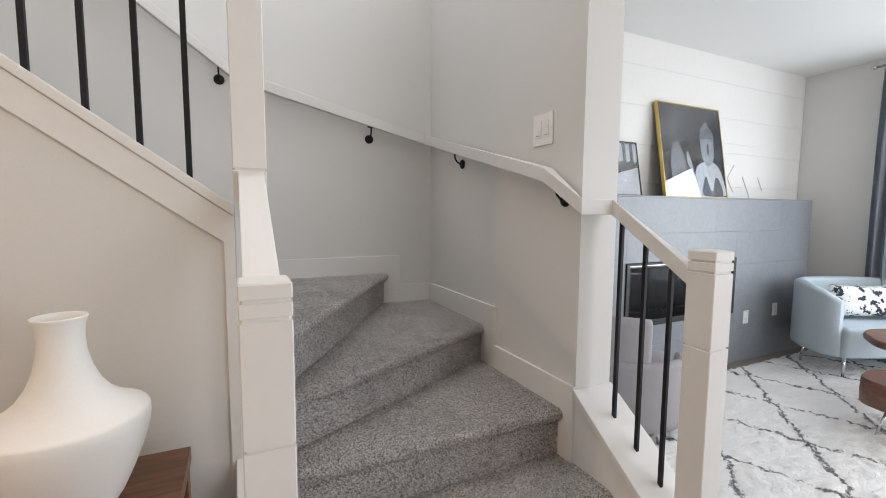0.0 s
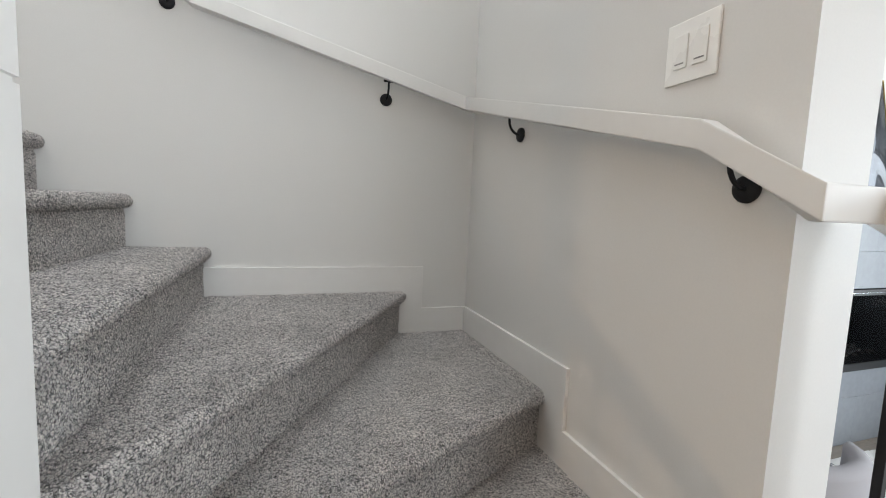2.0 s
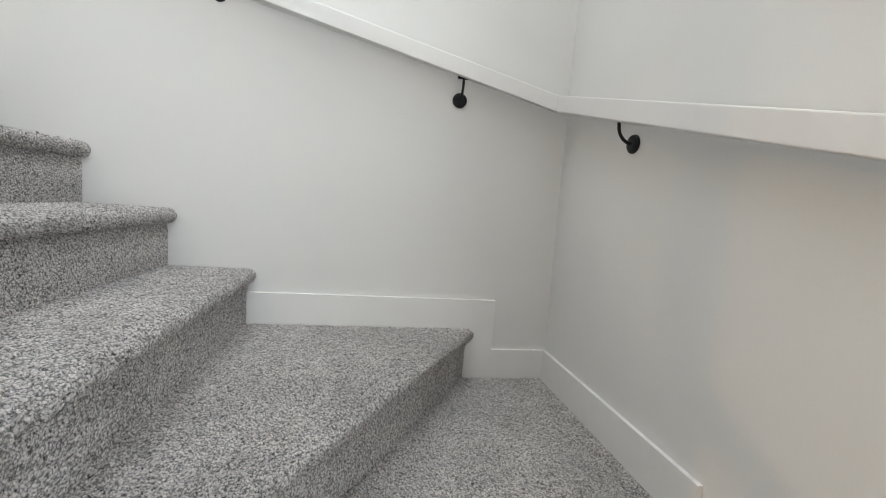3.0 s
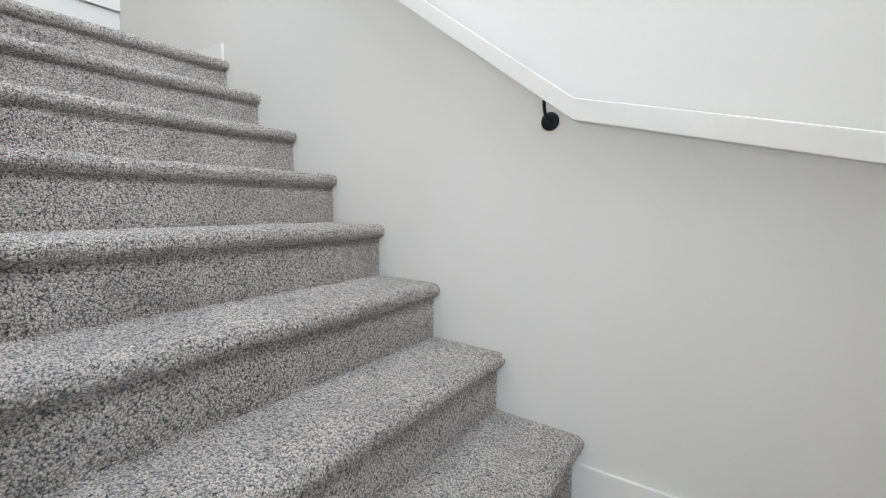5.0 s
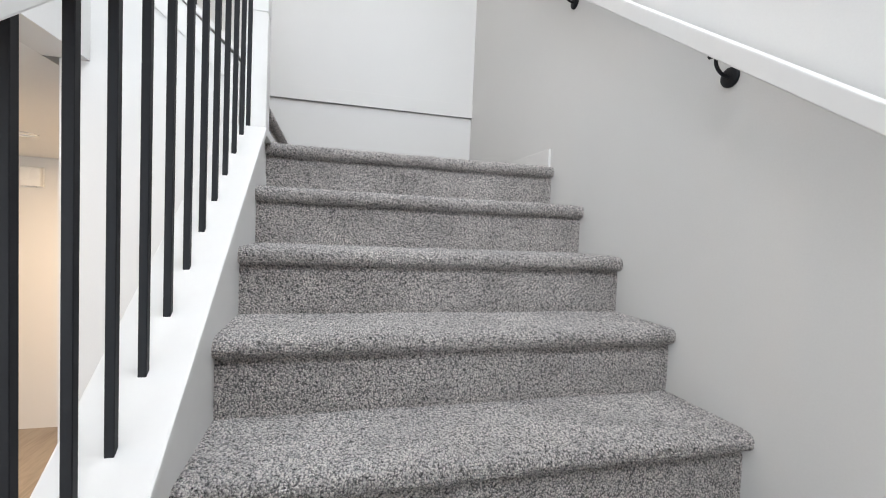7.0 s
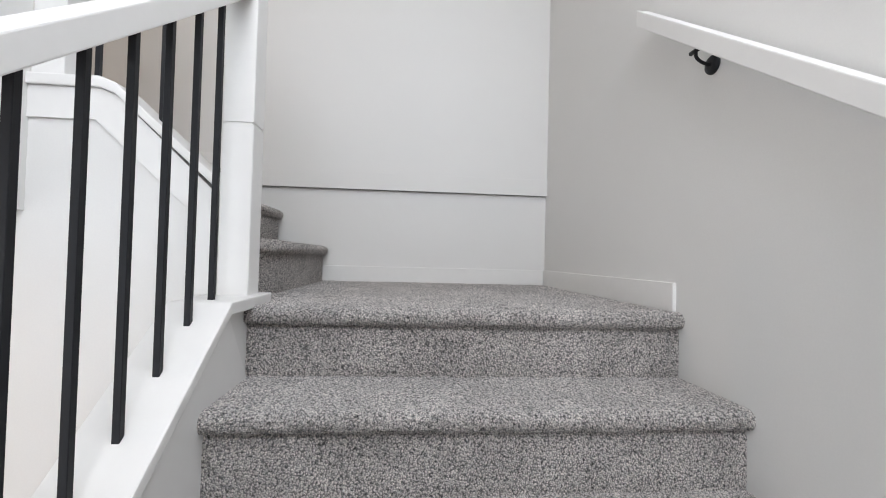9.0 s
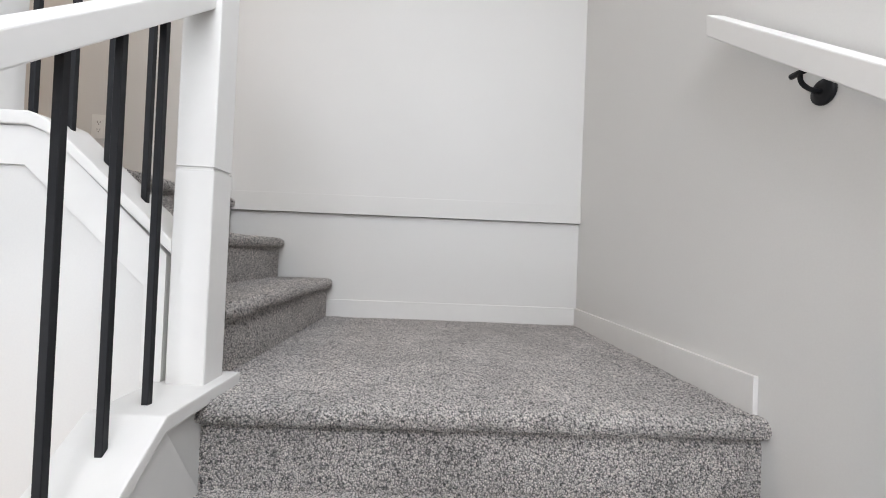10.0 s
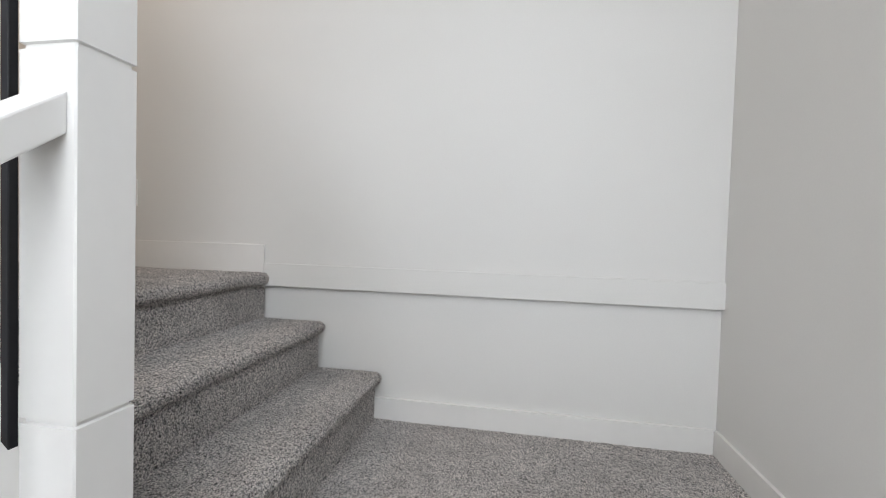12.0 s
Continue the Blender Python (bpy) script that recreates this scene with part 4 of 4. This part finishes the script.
part("bracket", tube(bmesh.new(), [(4.058, -0.9, 2.58), (3.97, -0.9, 2.58)], 0.008, 8), STEEL, cur)

# ---- entry: console and vase ----
console = thing("console_table", "walnut console table against the stair wall", "table", (-1.772, -1.56, 0))
part("tabletop", box(bmesh.new(), -0.546, 0.546, -0.2, 0.17, 0.715, 0.75, 0.003), WALNUT, console)
part("apron", boxes((-0.5, 0.5, -0.17, -0.15, 0.607, 0.7145), (-0.5, 0.5, 0.12, 0.14, 0.607, 0.7145)), WALNUT, console)
for x in (-0.52, 0.52):
    for y in (-0.175, 0.145):
        part("leg", box(bmesh.new(), x - 0.022, x + 0.022, y - 0.022, y + 0.022, 0, 0.7145, 0.003), WALNUT, console)
VASE = [(0.0, 0.012), (0.06, 0.0), (0.072, 0.004), (0.082, 0.02), (0.1, 0.06), (0.117, 0.105), (0.127, 0.142), (0.1295, 0.16), (0.1288, 0.1755), (0.1265, 0.1795), (0.123, 0.181), (0.112, 0.187), (0.09, 0.199), (0.07, 0.216), (0.054, 0.24), (0.043, 0.268), (0.036, 0.3), (0.0345, 0.325), (0.036, 0.348), (0.0405, 0.361), (0.0415, 0.364), (0.0405, 0.366), (0.0375, 0.362), (0.033, 0.345), (0.03, 0.3)]
vase = part("vase", lathe(bmesh.new(), VASE, 64), CERAM)
vase.matrix_world = Matrix.Translation((-1.405, -1.541, 0.7505))
tagged(vase, "white matte ceramic vase with a broad shoulder and narrow neck", "vase")

GREYP = material("grey_plastic", (0.25, 0.25, 0.25), 0.4, 0.03)
# light switch on the stair wall
sw = thing("light_switch", "white two-gang rocker switch plate on the wall", "light switch")
part("plate", box(bmesh.new(), -0.0065, -0.0003, -1.18, -1.06, 1.571, 1.695, 0.002), PLASTIC, sw)
for y in (-1.143, -1.097):
    part("rocker", box(bmesh.new(), -0.0095, -0.0066, y - 0.0165, y + 0.0165, 1.6, 1.667, 0.0015), PLASTIC, sw)
    part("indicator", box(bmesh.new(), -0.0101, -0.0096, y - 0.011, y + 0.011, 1.6085, 1.6115), GREYP, sw, "thin grey indicator line")

# ---- hall, upper hall and laundry ----
part_wall = thing("door_chime", "cream chime box high on the hall wall", "door chime")
part("cover", box(bmesh.new(), -6.0395, -5.985, -3.79, -3.63, 2.36, 2.54, 0.008), PLASTIC, part_wall)
part("base_plate", box(bmesh.new(), -6.0399, -6.0335, -3.797, -3.623, 2.353, 2.547, 0.002), PLASTIC, part_wall)
for name, at in (("recessed_lamp", (-4.6, -3.0, CEIL1 - 0.021)), ("recessed_lamp", (-5.0, -4.6, CEIL2 - 0.001)), ("recessed_lamp", (-3.4, -3.3, CEIL2 - 0.001)), ("recessed_lamp", (-2.0, -2.5, CEIL1 - 0.021))):
    t = thing(name, "white recessed ceiling lamp ring", "ceiling lamp", at, group="recessed lamps")
    bm = bmesh.new()
    for a, b, z0, z1 in ((0.075, 0.1, -0.012, 0.0),):
        ring = [[bm.verts.new((r * math.cos(2 * math.pi * k / 32), r * math.sin(2 * math.pi * k / 32), z)) for k in range(32)] for r, z in ((a, z1), (a, z0), (b, z0 + 0.004), (b, z1))]
        for q, s in zip(ring, ring[1:]):
            for k in range(32):
                bm.faces.new((q[k], q[(k + 1) % 32], s[(k + 1) % 32], s[k]))
    bmesh.ops.recalc_face_normals(bm, faces=bm.faces[:])
    part("trim_ring", bm, PLASTIC, t)
structure("trim_laundry_door", boxes((XE + 0.0004, XE + 0.016, -3.065, -3.0, ZU - 0.003, 5.06), (XE + 0.0004, XE + 0.016, -4.01, -3.945, ZU - 0.003, 5.06), (XE + 0.0004, XE + 0.016, -3.945, -3.065, 4.995, 5.06)), TRIM, "white door casing of the laundry", "trim")
washer = thing("washing_machine", "white front-loading washing machine in the laundry", "washer", (-5.5, -5.05, ZU))
part("body", box(bmesh.new(), -0.3, 0.3, -0.3, 0.3, 0, 0.85, 0.012), PLASTIC, washer)
ring = bmesh.new()
tube(ring, [(0.301, 0, 0.45), (0.33, 0, 0.45), (0.345, 0, 0.45)], [0.21, 0.2, 0.165], 36)
door = part("door", ring, STEEL, washer, "grey round door ring")
bm = tube(bmesh.new(), [(0.3455, 0, 0.45), (0.353, 0, 0.45)], [0.15, 0.12], 32)
part("porthole", bm, BLACK, door)
part("control_panel", box(bmesh.new(), 0.3005, 0.306, -0.28, 0.28, 0.73, 0.83, 0.003), material("panel_grey", (0.5, 0.5, 0.52), 0.3, 0.04), washer)

# ---- floor planks of the living room ----
floor_ob = bpy.data.objects["floor"]
floor_ob.data.materials[0] = PLANK
rng = random.Random(11)
shared = {}
for k in range(7):
    y1 = -0.312 - 0.152 * k
    x = 0.2 - rng.uniform(0, 0.8)
    while x < 4.05:
        length = rng.choice((0.9, 1.2, 1.5))
        a, b = max(x, 0.2), min(x + length, 4.05)
        x += length
        if b - a < 0.05:
            continue
        key = round(b - a, 2)
        if key not in shared:
            bm = box(bmesh.new(), 0.001, key - 0.001, -0.15, 0, 0, 0.004, 0.0015, 1)
            me = bpy.data.meshes.new("plank")
            bm.to_mesh(me); bm.free()
            me.materials.append(PLANK)
            shared[key] = me
        ob = new("plank", shared[key])
        ob.location = (a, y1, 0.0002)
        ob.parent = floor_ob
